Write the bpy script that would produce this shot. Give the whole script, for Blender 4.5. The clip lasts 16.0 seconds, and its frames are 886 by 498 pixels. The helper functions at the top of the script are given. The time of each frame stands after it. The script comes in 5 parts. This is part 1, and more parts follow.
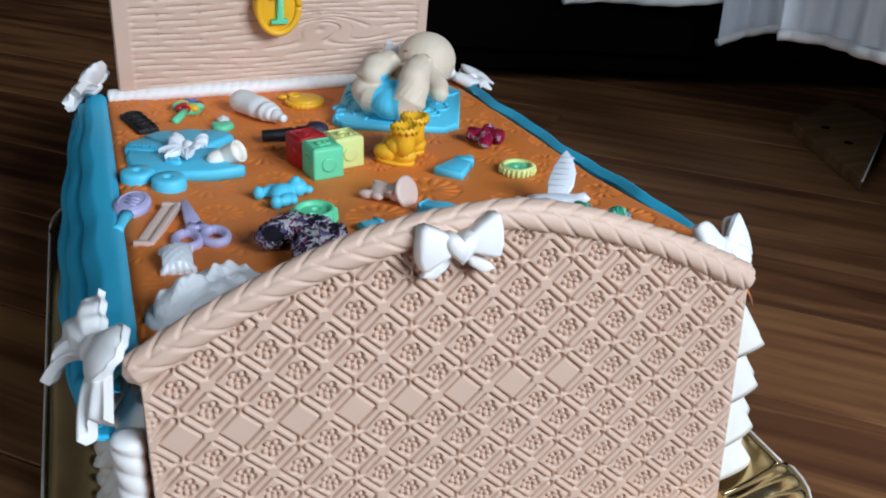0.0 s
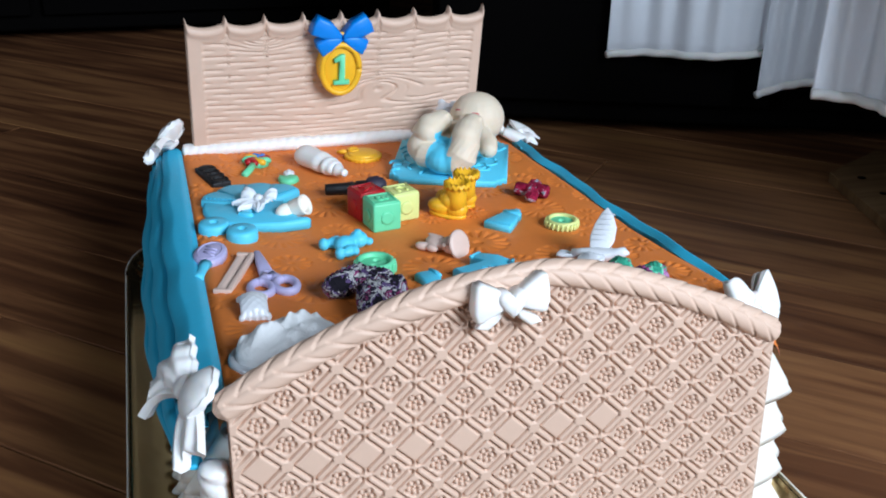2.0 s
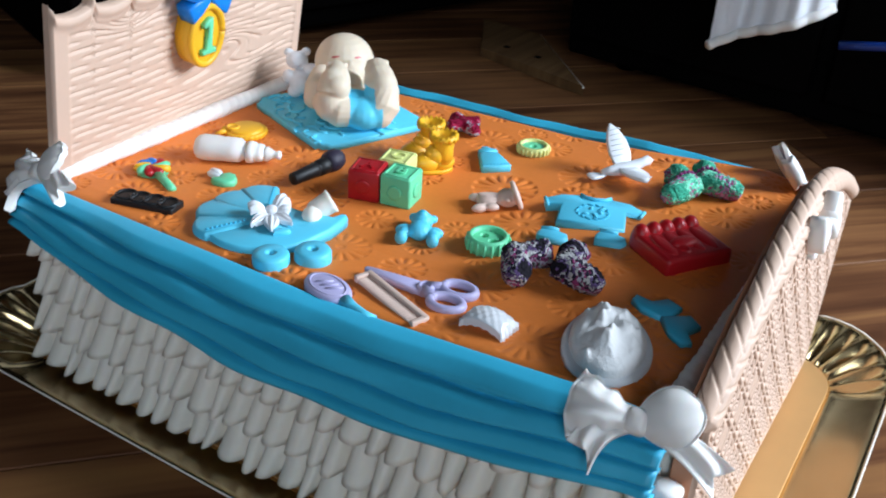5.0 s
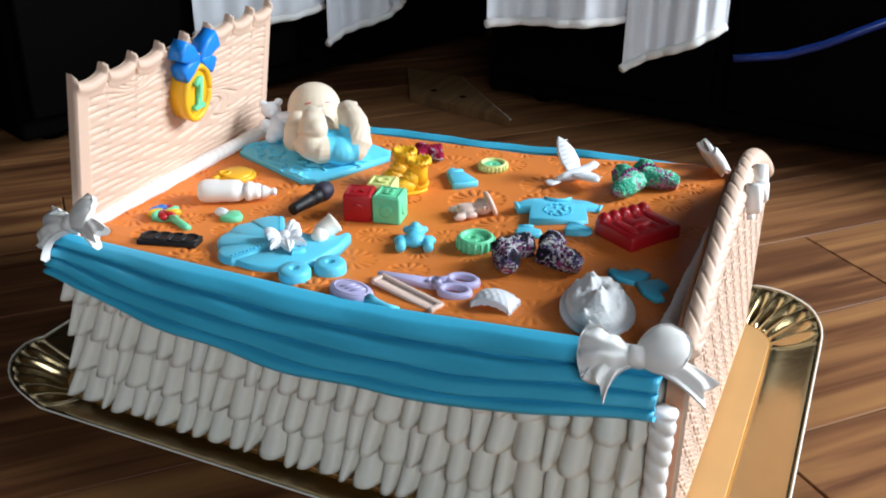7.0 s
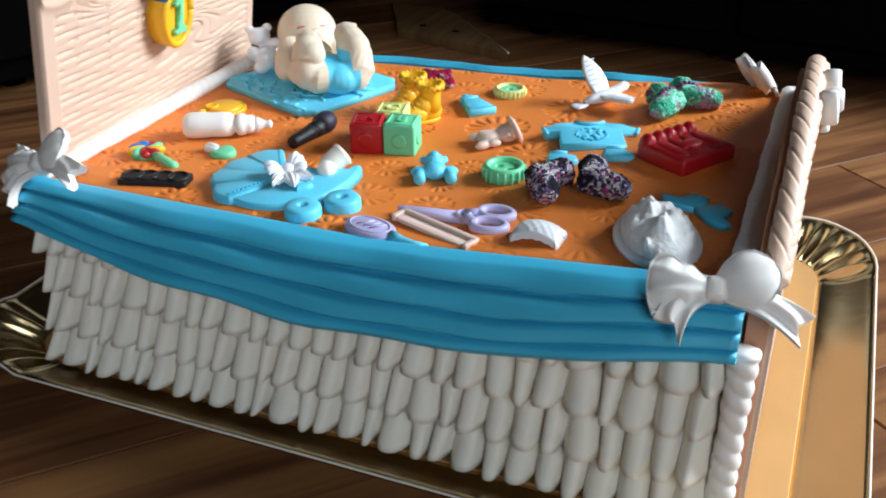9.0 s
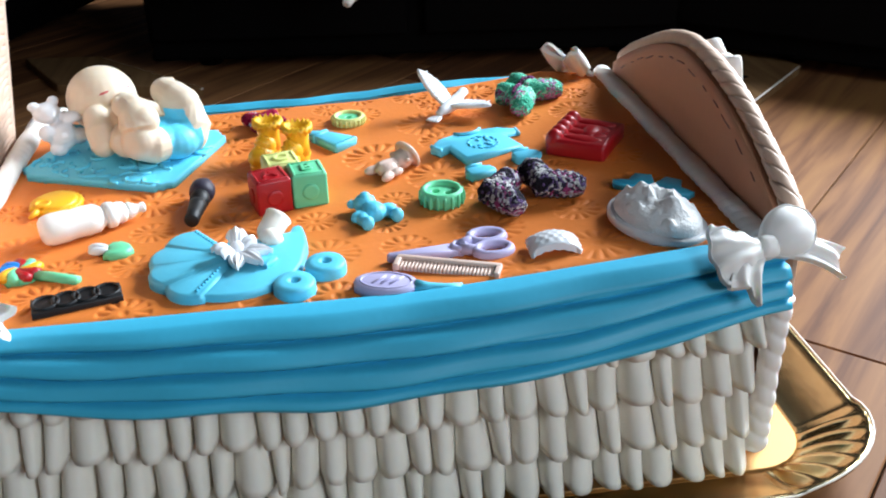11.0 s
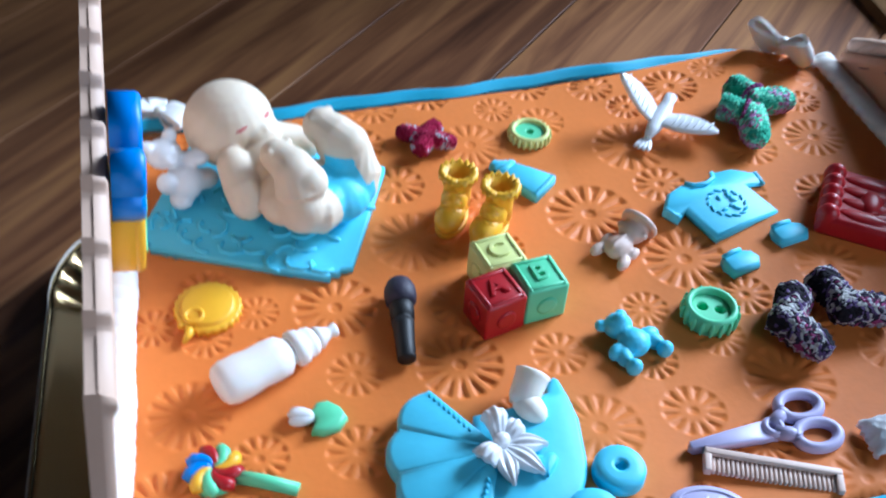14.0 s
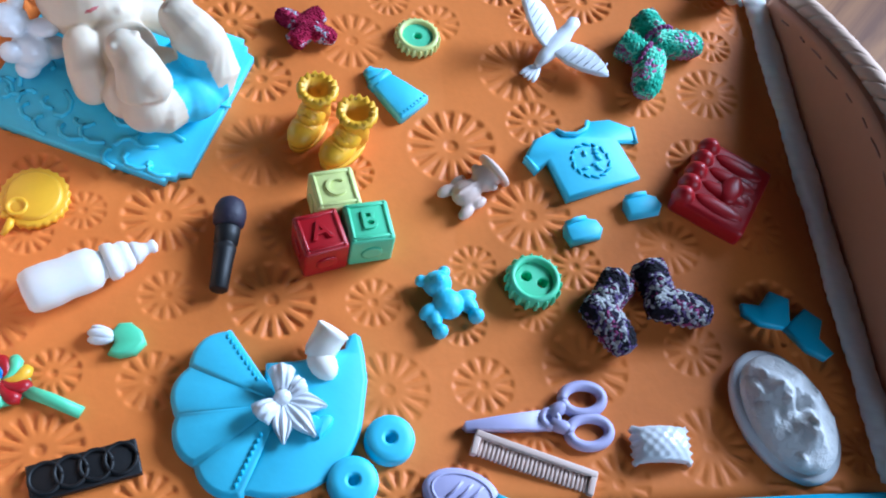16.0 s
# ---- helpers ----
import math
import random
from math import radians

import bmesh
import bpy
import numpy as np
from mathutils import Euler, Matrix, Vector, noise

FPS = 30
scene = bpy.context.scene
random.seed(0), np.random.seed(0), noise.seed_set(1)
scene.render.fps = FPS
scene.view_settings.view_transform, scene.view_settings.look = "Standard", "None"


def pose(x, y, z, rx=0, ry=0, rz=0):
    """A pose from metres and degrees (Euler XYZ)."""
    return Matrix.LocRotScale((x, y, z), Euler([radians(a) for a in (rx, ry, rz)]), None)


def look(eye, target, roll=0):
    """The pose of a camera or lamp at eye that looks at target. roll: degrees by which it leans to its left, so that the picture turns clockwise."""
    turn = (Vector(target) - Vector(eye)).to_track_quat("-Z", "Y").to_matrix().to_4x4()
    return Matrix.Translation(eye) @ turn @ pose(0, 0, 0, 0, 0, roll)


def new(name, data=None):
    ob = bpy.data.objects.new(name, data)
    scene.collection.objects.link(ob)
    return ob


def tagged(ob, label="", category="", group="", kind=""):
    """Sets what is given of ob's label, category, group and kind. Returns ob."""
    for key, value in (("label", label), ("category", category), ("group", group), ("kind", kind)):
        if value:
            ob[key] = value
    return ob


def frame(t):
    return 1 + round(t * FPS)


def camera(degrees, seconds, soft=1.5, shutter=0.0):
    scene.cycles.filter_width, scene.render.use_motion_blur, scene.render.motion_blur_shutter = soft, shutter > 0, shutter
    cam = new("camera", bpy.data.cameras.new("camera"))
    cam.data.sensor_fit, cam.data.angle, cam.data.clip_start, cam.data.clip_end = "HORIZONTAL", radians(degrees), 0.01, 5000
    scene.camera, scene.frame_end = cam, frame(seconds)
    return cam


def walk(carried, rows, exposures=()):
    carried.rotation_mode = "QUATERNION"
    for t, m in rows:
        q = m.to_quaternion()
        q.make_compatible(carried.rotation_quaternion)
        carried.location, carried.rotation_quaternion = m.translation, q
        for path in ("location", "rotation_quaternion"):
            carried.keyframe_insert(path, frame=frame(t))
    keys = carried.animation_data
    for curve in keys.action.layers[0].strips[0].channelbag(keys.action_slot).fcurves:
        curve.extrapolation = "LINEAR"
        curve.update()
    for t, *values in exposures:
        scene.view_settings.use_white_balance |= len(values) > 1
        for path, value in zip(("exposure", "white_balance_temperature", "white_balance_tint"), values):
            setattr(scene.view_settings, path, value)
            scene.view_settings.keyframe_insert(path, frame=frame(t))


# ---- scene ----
cam = camera(49.0, 16.0, 1.9, 0.4)
PATH = [
    (0, (-0.151, -0.341, 0.364), (0.466, 1.346, -0.517), 1.9),
    (0.5, (-0.157, -0.348, 0.376), (0.435, 1.352, -0.495), 2.1),
    (1, (-0.163, -0.356, 0.384), (0.406, 1.362, -0.467), 2.2),
    (1.5, (-0.167, -0.367, 0.389), (0.382, 1.369, -0.44), 1.8),
    (2, (-0.17, -0.378, 0.394), (0.372, 1.365, -0.424), 1.3),
    (2.5, (-0.177, -0.364, 0.402), (0.372, 1.366, -0.438), 1.1),
    (3, (-0.178, -0.328, 0.405), (0.381, 1.376, -0.479), 1.0),
    (3.5, (-0.173, -0.307, 0.401), (0.435, 1.357, -0.527), 1.4),
    (4, (-0.245, -0.246, 0.389), (0.593, 1.28, -0.595), -0.5),
    (4.2, (-0.326, -0.197, 0.4), (0.724, 1.169, -0.615), 1.4),
    (6.3, (-0.565, -0.014, 0.418), (1.087, 0.633, -0.504), 2.1),
    (6.5, (-0.58, -0.024, 0.421), (1.071, 0.642, -0.491), 1.7),
    (7, (-0.606, -0.058, 0.42), (1.032, 0.681, -0.458), 0.3),
    (7.5, (-0.608, -0.075, 0.403), (1.022, 0.736, -0.427), -0.9),
    (8, (-0.586, -0.058, 0.396), (1.025, 0.776, -0.446), -1.3),
    (8.5, (-0.573, -0.033, 0.384), (1.038, 0.753, -0.503), -1.2),
    (9, (-0.562, -0.002, 0.372), (1.062, 0.668, -0.584), -0.6),
    (9.2, (-0.553, 0.022, 0.376), (1.085, 0.62, -0.603), 0.1),
    (11.3, (-0.562, 0.287, 0.371), (1.176, -0.105, -0.539), -1.3),
    (11.5, (-0.56, 0.318, 0.367), (1.169, -0.154, -0.52), -1.3),
    (12, (-0.568, 0.345, 0.343), (1.164, -0.149, -0.526), -2.1),
    (12.5, (-0.536, 0.361, 0.371), (1.16, -0.113, -0.578), -1.9),
    (13, (-0.438, 0.42, 0.444), (1.103, -0.181, -0.68), 1.9),
    (13.5, (-0.376, 0.413, 0.459), (1.156, -0.11, -0.716), -0.2),
    (14, (-0.317, 0.372, 0.459), (1.08, 0.01, -0.925), 4.1),
    (14.5, (-0.292, 0.334, 0.46), (0.91, 0.078, -1.118), 9.5),
    (15, (-0.268, 0.304, 0.492), (0.862, 0.09, -1.144), 8.9),
    (15.5, (-0.242, 0.295, 0.521), (0.736, 0.01, -1.201), 14.2),
    (16, (-0.246, 0.292, 0.527), (0.703, -0.053, -1.199), 18.4),
]
walk(cam, [(t, look(eye, target, roll)) for t, eye, target, roll in PATH],
     [(0, -0.64, 5950, 10), (1.5, -0.44, 5950, 10), (4.2, -0.20, 5950, 10), (6.3, 0.20, 6400, 10), (9.2, 0.18, 6500, 10), (11.3, 0.70, 6350, 10), (12.5, 0.76, 6350, 10), (13.2, 0.36, 5450, 10),
      (14, 0.26, 5350, 10), (16, 0.18, 5100, 10)])

# ---- room light ----
world = bpy.data.worlds.new("room_world")
scene.world = world
world.use_nodes = True
wn = world.node_tree
sky = wn.nodes.new("ShaderNodeTexSky")
sky.sky_type, sky.sun_disc = "NISHITA", False
sky.sun_elevation, sky.sun_rotation = radians(35), radians(150)
wn.nodes["Background"].inputs["Strength"].default_value = 0.08
wn.links.new(sky.outputs["Color"], wn.nodes["Background"].inputs["Color"])


def window_lamp(name, eye, target, width, height, watts, color):
    data = bpy.data.lights.new(name, "AREA")
    data.shape, data.size, data.size_y, data.energy, data.color = "RECTANGLE", width, height, watts, color
    ob = new(name, data)
    ob.matrix_world = look(eye, target)
    return ob


window_lamp("window_daylight", (0.84, -1.50, 1.15), (0.05, 0.15, 0.15), 0.95, 0.85, 92, (0.83, 0.925, 1.0))
# added fill for the ruffles and drape, no window known on this side
window_lamp("side_fill", (-1.98, -0.98, 1.15), (0.0, 0.2, 0.1), 0.85, 0.9, 19, (0.83, 0.925, 1.0))

# ---- materials ----
def rgb(h):
    """Linear colour from a hex sRGB value."""
    out = []
    for i in (0, 2, 4):
        c = int(h[i:i + 2], 16) / 255
        out.append(c / 12.92 if c <= 0.04045 else ((c + 0.055) / 1.055) ** 2.4)
    return out


def material(name, color, rough=0.5, vary=0.06, grain=180, bump=0.15, metal=0.0, sheen=0.0, coat=0.0, sss=0.0, blotch=14, spec=0.5):
    """A surface with fine grain and broad blotches, on object coordinates in metres."""
    m = bpy.data.materials.new(name)
    m.use_nodes = True
    nt = m.node_tree
    bsdf = nt.nodes["Principled BSDF"]
    base = rgb(color) if isinstance(color, str) else color
    tc = nt.nodes.new("ShaderNodeTexCoord")
    info = nt.nodes.new("ShaderNodeObjectInfo")
    big = nt.nodes.new("ShaderNodeTexNoise")
    big.inputs["Scale"].default_value, big.inputs["Detail"].default_value = blotch, 3
    fine = nt.nodes.new("ShaderNodeTexNoise")
    fine.inputs["Scale"].default_value, fine.inputs["Detail"].default_value = grain, 4
    for n in (big, fine):
        nt.links.new(tc.outputs["Object"], n.inputs["Vector"])
    mix = nt.nodes.new("ShaderNodeMix")
    mix.data_type = "RGBA"
    lo = [max(0, c * (1 - vary * 1.6)) for c in base]
    hi = [min(1, c * (1 + vary)) for c in base]
    mix.inputs["A"].default_value, mix.inputs["B"].default_value = (*lo, 1), (*hi, 1)
    add = nt.nodes.new("ShaderNodeMath")
    add.operation = "MULTIPLY_ADD"
    nt.links.new(fine.outputs["Fac"], add.inputs[0])
    add.inputs[1].default_value = 0.45
    half = nt.nodes.new("ShaderNodeMath")
    half.operation = "MULTIPLY_ADD"
    nt.links.new(big.outputs["Fac"], half.inputs[0])
    half.inputs[1].default_value, half.inputs[2].default_value = 0.9, -0.18
    nt.links.new(half.outputs[0], add.inputs[2])
    nt.links.new(add.outputs[0], mix.inputs["Factor"])
    nt.links.new(mix.outputs["Result"], bsdf.inputs["Base Color"])
    bsdf.inputs["Roughness"].default_value, bsdf.inputs["Metallic"].default_value = rough, metal
    bsdf.inputs["Coat Weight"].default_value, bsdf.inputs["Sheen Weight"].default_value = coat, sheen
    bsdf.inputs["Coat Roughness"].default_value = 0.15
    bsdf.inputs["Specular IOR Level"].default_value = spec
    if sss:
        bsdf.inputs["Subsurface Weight"].default_value = sss
        bsdf.inputs["Subsurface Radius"].default_value = (1.0, 0.6, 0.4)
        bsdf.inputs["Subsurface Scale"].default_value = 0.004
    if bump:
        b = nt.nodes.new("ShaderNodeBump")
        b.inputs["Strength"].default_value, b.inputs["Distance"].default_value = bump, 0.001
        nt.links.new(fine.outputs["Fac"], b.inputs["Height"])
        nt.links.new(b.outputs["Normal"], bsdf.inputs["Normal"])
    return m


def ramp_material(name, stops, scale, rough=0.5, stretch=(1, 1, 1), bump=0.2, coat=0.0, random_mix=0.0, metal=0.0, detail=5, distort=0.0, constant=False, spec=0.5):
    """A surface coloured by a stretched noise through a colour ramp, shifted from piece to piece."""
    m = bpy.data.materials.new(name)
    m.use_nodes = True
    nt = m.node_tree
    bsdf = nt.nodes["Principled BSDF"]
    tc, info, mp = (nt.nodes.new(k) for k in ("ShaderNodeTexCoord", "ShaderNodeObjectInfo", "ShaderNodeMapping"))
    mp.inputs["Scale"].default_value = stretch
    shift = nt.nodes.new("ShaderNodeVectorMath")
    shift.operation = "MULTIPLY_ADD"
    nt.links.new(tc.outputs["Object"], shift.inputs[0])
    shift.inputs[1].default_value = (1, 1, 1)
    rnd = nt.nodes.new("ShaderNodeMath")
    rnd.operation = "MULTIPLY"
    nt.links.new(info.outputs["Random"], rnd.inputs[0])
    rnd.inputs[1].default_value = 37.0 if random_mix else 0.0
    nt.links.new(rnd.outputs[0], shift.inputs[2])
    nt.links.new(shift.outputs[0], mp.inputs["Vector"])
    no = nt.nodes.new("ShaderNodeTexNoise")
    no.inputs["Scale"].default_value, no.inputs["Detail"].default_value, no.inputs["Distortion"].default_value = scale, detail, distort
    nt.links.new(mp.outputs[0], no.inputs["Vector"])
    fac = nt.nodes.new("ShaderNodeMath")
    fac.operation = "MULTIPLY_ADD"
    nt.links.new(info.outputs["Random"], fac.inputs[0])
    fac.inputs[1].default_value = random_mix
    off = nt.nodes.new("ShaderNodeMath")
    off.operation = "SUBTRACT"
    nt.links.new(no.outputs["Fac"], off.inputs[0])
    off.inputs[1].default_value = random_mix / 2
    nt.links.new(off.outputs[0], fac.inputs[2])
    ra = nt.nodes.new("ShaderNodeValToRGB")
    if constant:
        ra.color_ramp.interpolation = "CONSTANT"
    while len(ra.color_ramp.elements) < len(stops):
        ra.color_ramp.elements.new(0.5)
    for e, (pos, col) in zip(ra.color_ramp.elements, stops):
        e.position, e.color = pos, (*rgb(col), 1)
    nt.links.new(fac.outputs[0], ra.inputs[0])
    nt.links.new(ra.outputs[0], bsdf.inputs["Base Color"])
    bsdf.inputs["Roughness"].default_value, bsdf.inputs["Coat Weight"].default_value = rough, coat
    bsdf.inputs["Metallic"].default_value, bsdf.inputs["Specular IOR Level"].default_value = metal, spec
    if bump:
        b = nt.nodes.new("ShaderNodeBump")
        b.inputs["Strength"].default_value, b.inputs["Distance"].default_value = bump, 0.001
        nt.links.new(no.outputs["Fac"], b.inputs["Height"])
        nt.links.new(b.outputs["Normal"], bsdf.inputs["Normal"])
    return m


M_ORANGE = material("orange_fondant", "e17f37", 0.54, 0.10, 260, 0.10, blotch=9, spec=0.3)
M_WHITE = material("white_fondant", "ece8e4", 0.55, 0.03, 220, 0.08, sss=0.15)
M_CREAM = material("ivory_fondant", "eee7db", 0.6, 0.05, 160, 0.10, sss=0.1)
M_BLUE = material("blue_fondant", "3fb4d8", 0.50, 0.08, 200, 0.10)
M_SKYBLUE = material("sky_blue_fondant", "60cbe9", 0.5, 0.07, 200, 0.12)
M_PINK = material("peach_fondant", "d1b29d", 0.55, 0.05, 200, 0.08)
# same paste as M_PINK, with shade and warm bounce put into the colour
M_PINKSHADE = material("shaded_peach_fondant", "c98e6c", 0.6, 0.06, 160, 0.08)
M_GOLDTRAY = material("gold_foil_card", (0.60, 0.45, 0.23), 0.24, 0.10, 60, 0.25, metal=1.0)
M_GOLDFLAT = material("gold_card_base", (0.68, 0.41, 0.17), 0.64, 0.08, 40, 0.10, metal=0.75)
M_YELLOW = material("yellow_fondant", "f0b521", 0.45, 0.07, 200, 0.12)
M_GREEN = material("mint_green_fondant", "6fd3a0", 0.45, 0.07, 200, 0.12)
M_LIME = material("pale_lime_fondant", "d8de8c", 0.5, 0.06, 200, 0.10)
M_RED = material("red_glaze", "ab0d1a", 0.42, 0.12, 120, 0.10, coat=0.05)
M_BLACK = material("black_fondant", "0a090c", 0.56, 0.10, 200, 0.15)
M_NAVY = material("dark_violet_fondant", "2a2436", 0.6, 0.10, 300, 0.3)
M_LILAC = material("lilac_fondant", "b9b3d8", 0.45, 0.06, 200, 0.10)
M_BEIGE = material("pale_pink_fondant", "d8bcae", 0.5, 0.06, 200, 0.12)
M_SKIN = material("cream_sugar_paste", "dccbb4", 0.62, 0.05, 200, 0.10, sss=0.2)
M_DEEPBLUE = material("royal_blue_fondant", "1480dc", 0.45, 0.07, 200, 0.12)
M_PEARL = material("pearl_white_paste", "e4e6ea", 0.3, 0.04, 160, 0.12, coat=0.3)
M_PLASTER = material("moulded_white_paste", "e6e6e6", 0.5, 0.05, 420, 0.8, blotch=60)
M_BROWN = material("crease_shade_brown", "9a6a58", 0.5, 0.1, 200, 0.12)
M_LIPS = material("rose_paint", "c05a5a", 0.4, 0.1, 200, 0.05)
M_TAUPE = material("taupe_wall_paint", "5c5147", 0.85, 0.05, 30, 0.05, blotch=2)
M_DARKWALL = material("charcoal_wall_paint", "1b1614", 0.9, 0.10, 30, 0.05, blotch=2)
M_BLACKWOOD = material("black_lacquered_wood", "050404", 0.8, 0.2, 40, 0.05, blotch=3, spec=0.04)
M_PLANK = ramp_material("walnut_laminate", [(0.22, "3c2316"), (0.42, "613d26"), (0.58, "7f5636"), (0.80, "94693f")], 3.2, 0.55, (1.2, 16, 1), 0.12, 0.0, 0.22, distort=0.6, spec=0.14)
M_BOARDWOOD = ramp_material("pale_pine", [(0.3, "5a4028"), (0.7, "7d5f3e")], 5, 0.9, (1, 14, 1), 0.2, spec=0.1)
M_BLUECABLE = material("blue_cable_sheath", "12307a", 0.3, 0.1, 200, 0.1)


def knit(name, stops):
    """Coarse yarn: small stitches, each in one of the yarn's colours."""
    m = bpy.data.materials.new(name)
    m.use_nodes = True
    nt = m.node_tree
    bsdf = nt.nodes["Principled BSDF"]
    tc, mp, vo, no, mix, ra, b = (nt.nodes.new(k) for k in ("ShaderNodeTexCoord", "ShaderNodeMapping", "ShaderNodeTexVoronoi", "ShaderNodeTexNoise", "ShaderNodeMath", "ShaderNodeValToRGB", "ShaderNodeBump"))
    mp.inputs["Scale"].default_value = (1.0, 1.5, 1.3)
    vo.inputs["Scale"].default_value, no.inputs["Scale"].default_value = 430, 70
    nt.links.new(tc.outputs["Object"], mp.inputs["Vector"])
    nt.links.new(mp.outputs[0], vo.inputs["Vector"])
    nt.links.new(tc.outputs["Object"], no.inputs["Vector"])
    sep = nt.nodes.new("ShaderNodeSeparateColor")
    nt.links.new(vo.outputs["Color"], sep.inputs[0])
    mix.operation = "MULTIPLY_ADD"
    nt.links.new(sep.outputs[0], mix.inputs[0])
    mix.inputs[1].default_value = 0.12
    shift = nt.nodes.new("ShaderNodeMath")
    shift.operation = "MULTIPLY_ADD"
    nt.links.new(no.outputs["Fac"], shift.inputs[0])
    shift.inputs[1].default_value, shift.inputs[2].default_value = 0.9, -0.08
    nt.links.new(shift.outputs[0], mix.inputs[2])
    ra.color_ramp.interpolation = "CONSTANT"
    while len(ra.color_ramp.elements) < len(stops):
        ra.color_ramp.elements.new(0.5)
    for e, (pos, col) in zip(ra.color_ramp.elements, stops):
        e.position, e.color = pos, (*rgb(col), 1)
    nt.links.new(mix.outputs[0], ra.inputs[0])
    nt.links.new(ra.outputs[0], bsdf.inputs["Base Color"])
    bsdf.inputs["Roughness"].default_value, bsdf.inputs["Specular IOR Level"].default_value = 0.9, 0.2
    b.inputs["Strength"].default_value, b.inputs["Distance"].default_value, b.invert = 1.0, 0.0012, True
    nt.links.new(vo.outputs["Distance"], b.inputs["Height"])
    nt.links.new(b.outputs["Normal"], bsdf.inputs["Normal"])
    return m


M_KNIT_DARK = knit("variegated_dark_yarn", [(0.0, "1b1820"), (0.37, "5d4a72"), (0.41, "b3b2b0"), (0.455, "2a2536"), (0.51, "8a3a68"), (0.545, "a9a9b4"), (0.60, "2f3a30")])
M_KNIT_GREEN = knit("green_pink_yarn", [(0.0, "3f9d80"), (0.40, "7fd8b4"), (0.455, "9a4a78"), (0.49, "52b090"), (0.53, "b884b4"), (0.58, "8a3a60")])
M_PLUM = material("plum_yarn", "8a3f74", 0.9, 0.25, 900, 0.5, blotch=260)
M_KNIT_PINK = knit("crimson_grey_yarn", [(0.0, "8f1238"), (0.45, "c22f5a"), (0.51, "b9bcc6"), (0.57, "5a5a72"), (0.63, "a31c44")])
m_sheer = bpy.data.materials.new("sheer_white_net")
m_sheer.use_nodes = True
_b = m_sheer.node_tree.nodes["Principled BSDF"]
_b.inputs["Base Color"].default_value, _b.inputs["Roughness"].default_value, _b.inputs["Alpha"].default_value = (0.90, 0.92, 0.97, 1), 0.9, 0.82


# ---- makers ----
def link(name, mesh, mats, parent=None, label=""):
    for mt in (mats if isinstance(mats, (list, tuple)) else [mats]):
        mesh.materials.append(mt)
    ob = new(name, mesh)
    ob.parent = parent
    if label:
        tagged(ob, label)
    return ob


def part(name, bm, mats, parent=None, label="", smooth=True):
    """One bmesh as one mesh object."""
    bmesh.ops.recalc_face_normals(bm, faces=bm.faces)
    me = bpy.data.meshes.new(name)
    for f in bm.faces:
        f.smooth = smooth
    bm.to_mesh(me)
    bm.free()
    return link(name, me, mats, parent, label)


def blended(bm, voxel, rounds=5):
    """One soft continuous mesh out of overlapping forms, as if pressed from one paste."""
    bmesh.ops.recalc_face_normals(bm, faces=bm.faces)
    rough_me = bpy.data.meshes.new("paste")
    bm.to_mesh(rough_me)
    bm.free()
    tmp = bpy.data.objects.new("paste", rough_me)
    scene.collection.objects.link(tmp)
    re = tmp.modifiers.new("Remesh", "REMESH")
    re.mode, re.voxel_size = "VOXEL", voxel
    sm = tmp.modifiers.new("Smooth", "SMOOTH")
    sm.factor, sm.iterations = 0.5, rounds
    graph = bpy.context.evaluated_depsgraph_get()
    graph.update()
    me = bpy.data.meshes.new_from_object(tmp.evaluated_get(graph))
    bpy.data.objects.remove(tmp)
    me.materials.clear()
    me.polygons.foreach_set("use_smooth", np.ones(len(me.polygons), bool))
    return me


def thing(name, m, label, category, group="", kind=""):
    ob = new(name)
    ob.empty_display_size = 0.01
    ob.matrix_world = m
    return tagged(ob, label, category, group, kind)


def box(bm, size, at=(0, 0, 0), m=None, bevel=0.0, seg=2):
    out = bmesh.ops.create_cube(bm, size=1.0, matrix=(m or Matrix()) @ Matrix.Translation(at) @ Matrix.Diagonal((*size, 1)))
    if bevel:
        edges = list({e for v in out["verts"] for e in v.link_edges})
        bmesh.ops.bevel(bm, geom=edges, offset=bevel, segments=seg, affect="EDGES", profile=0.6)
    return out


def ball(bm, r, at=(0, 0, 0), m=None, seg=14, rings=9):
    """An ellipsoid with radii r."""
    return bmesh.ops.create_uvsphere(bm, u_segments=seg, v_segments=rings, radius=1.0, matrix=(m or Matrix()) @ Matrix.Translation(at) @ Matrix.Diagonal((*r, 1)))


def lathe(bm, profile, m=None, seg=20):
    """A turned form: profile rows of (radius, height)."""
    m = m or Matrix()
    rings = []
    for r, h in profile:
        rings.append([bm.verts.new(m @ Vector((r * math.cos(2 * math.pi * k / seg), r * math.sin(2 * math.pi * k / seg), h))) for k in range(seg)])
    for a, b in zip(rings, rings[1:]):
        for k in range(seg):
            bm.faces.new((a[k], a[(k + 1) % seg], b[(k + 1) % seg], b[k]))
    bm.faces.new(rings[0])
    bm.faces.new(rings[-1][::-1])


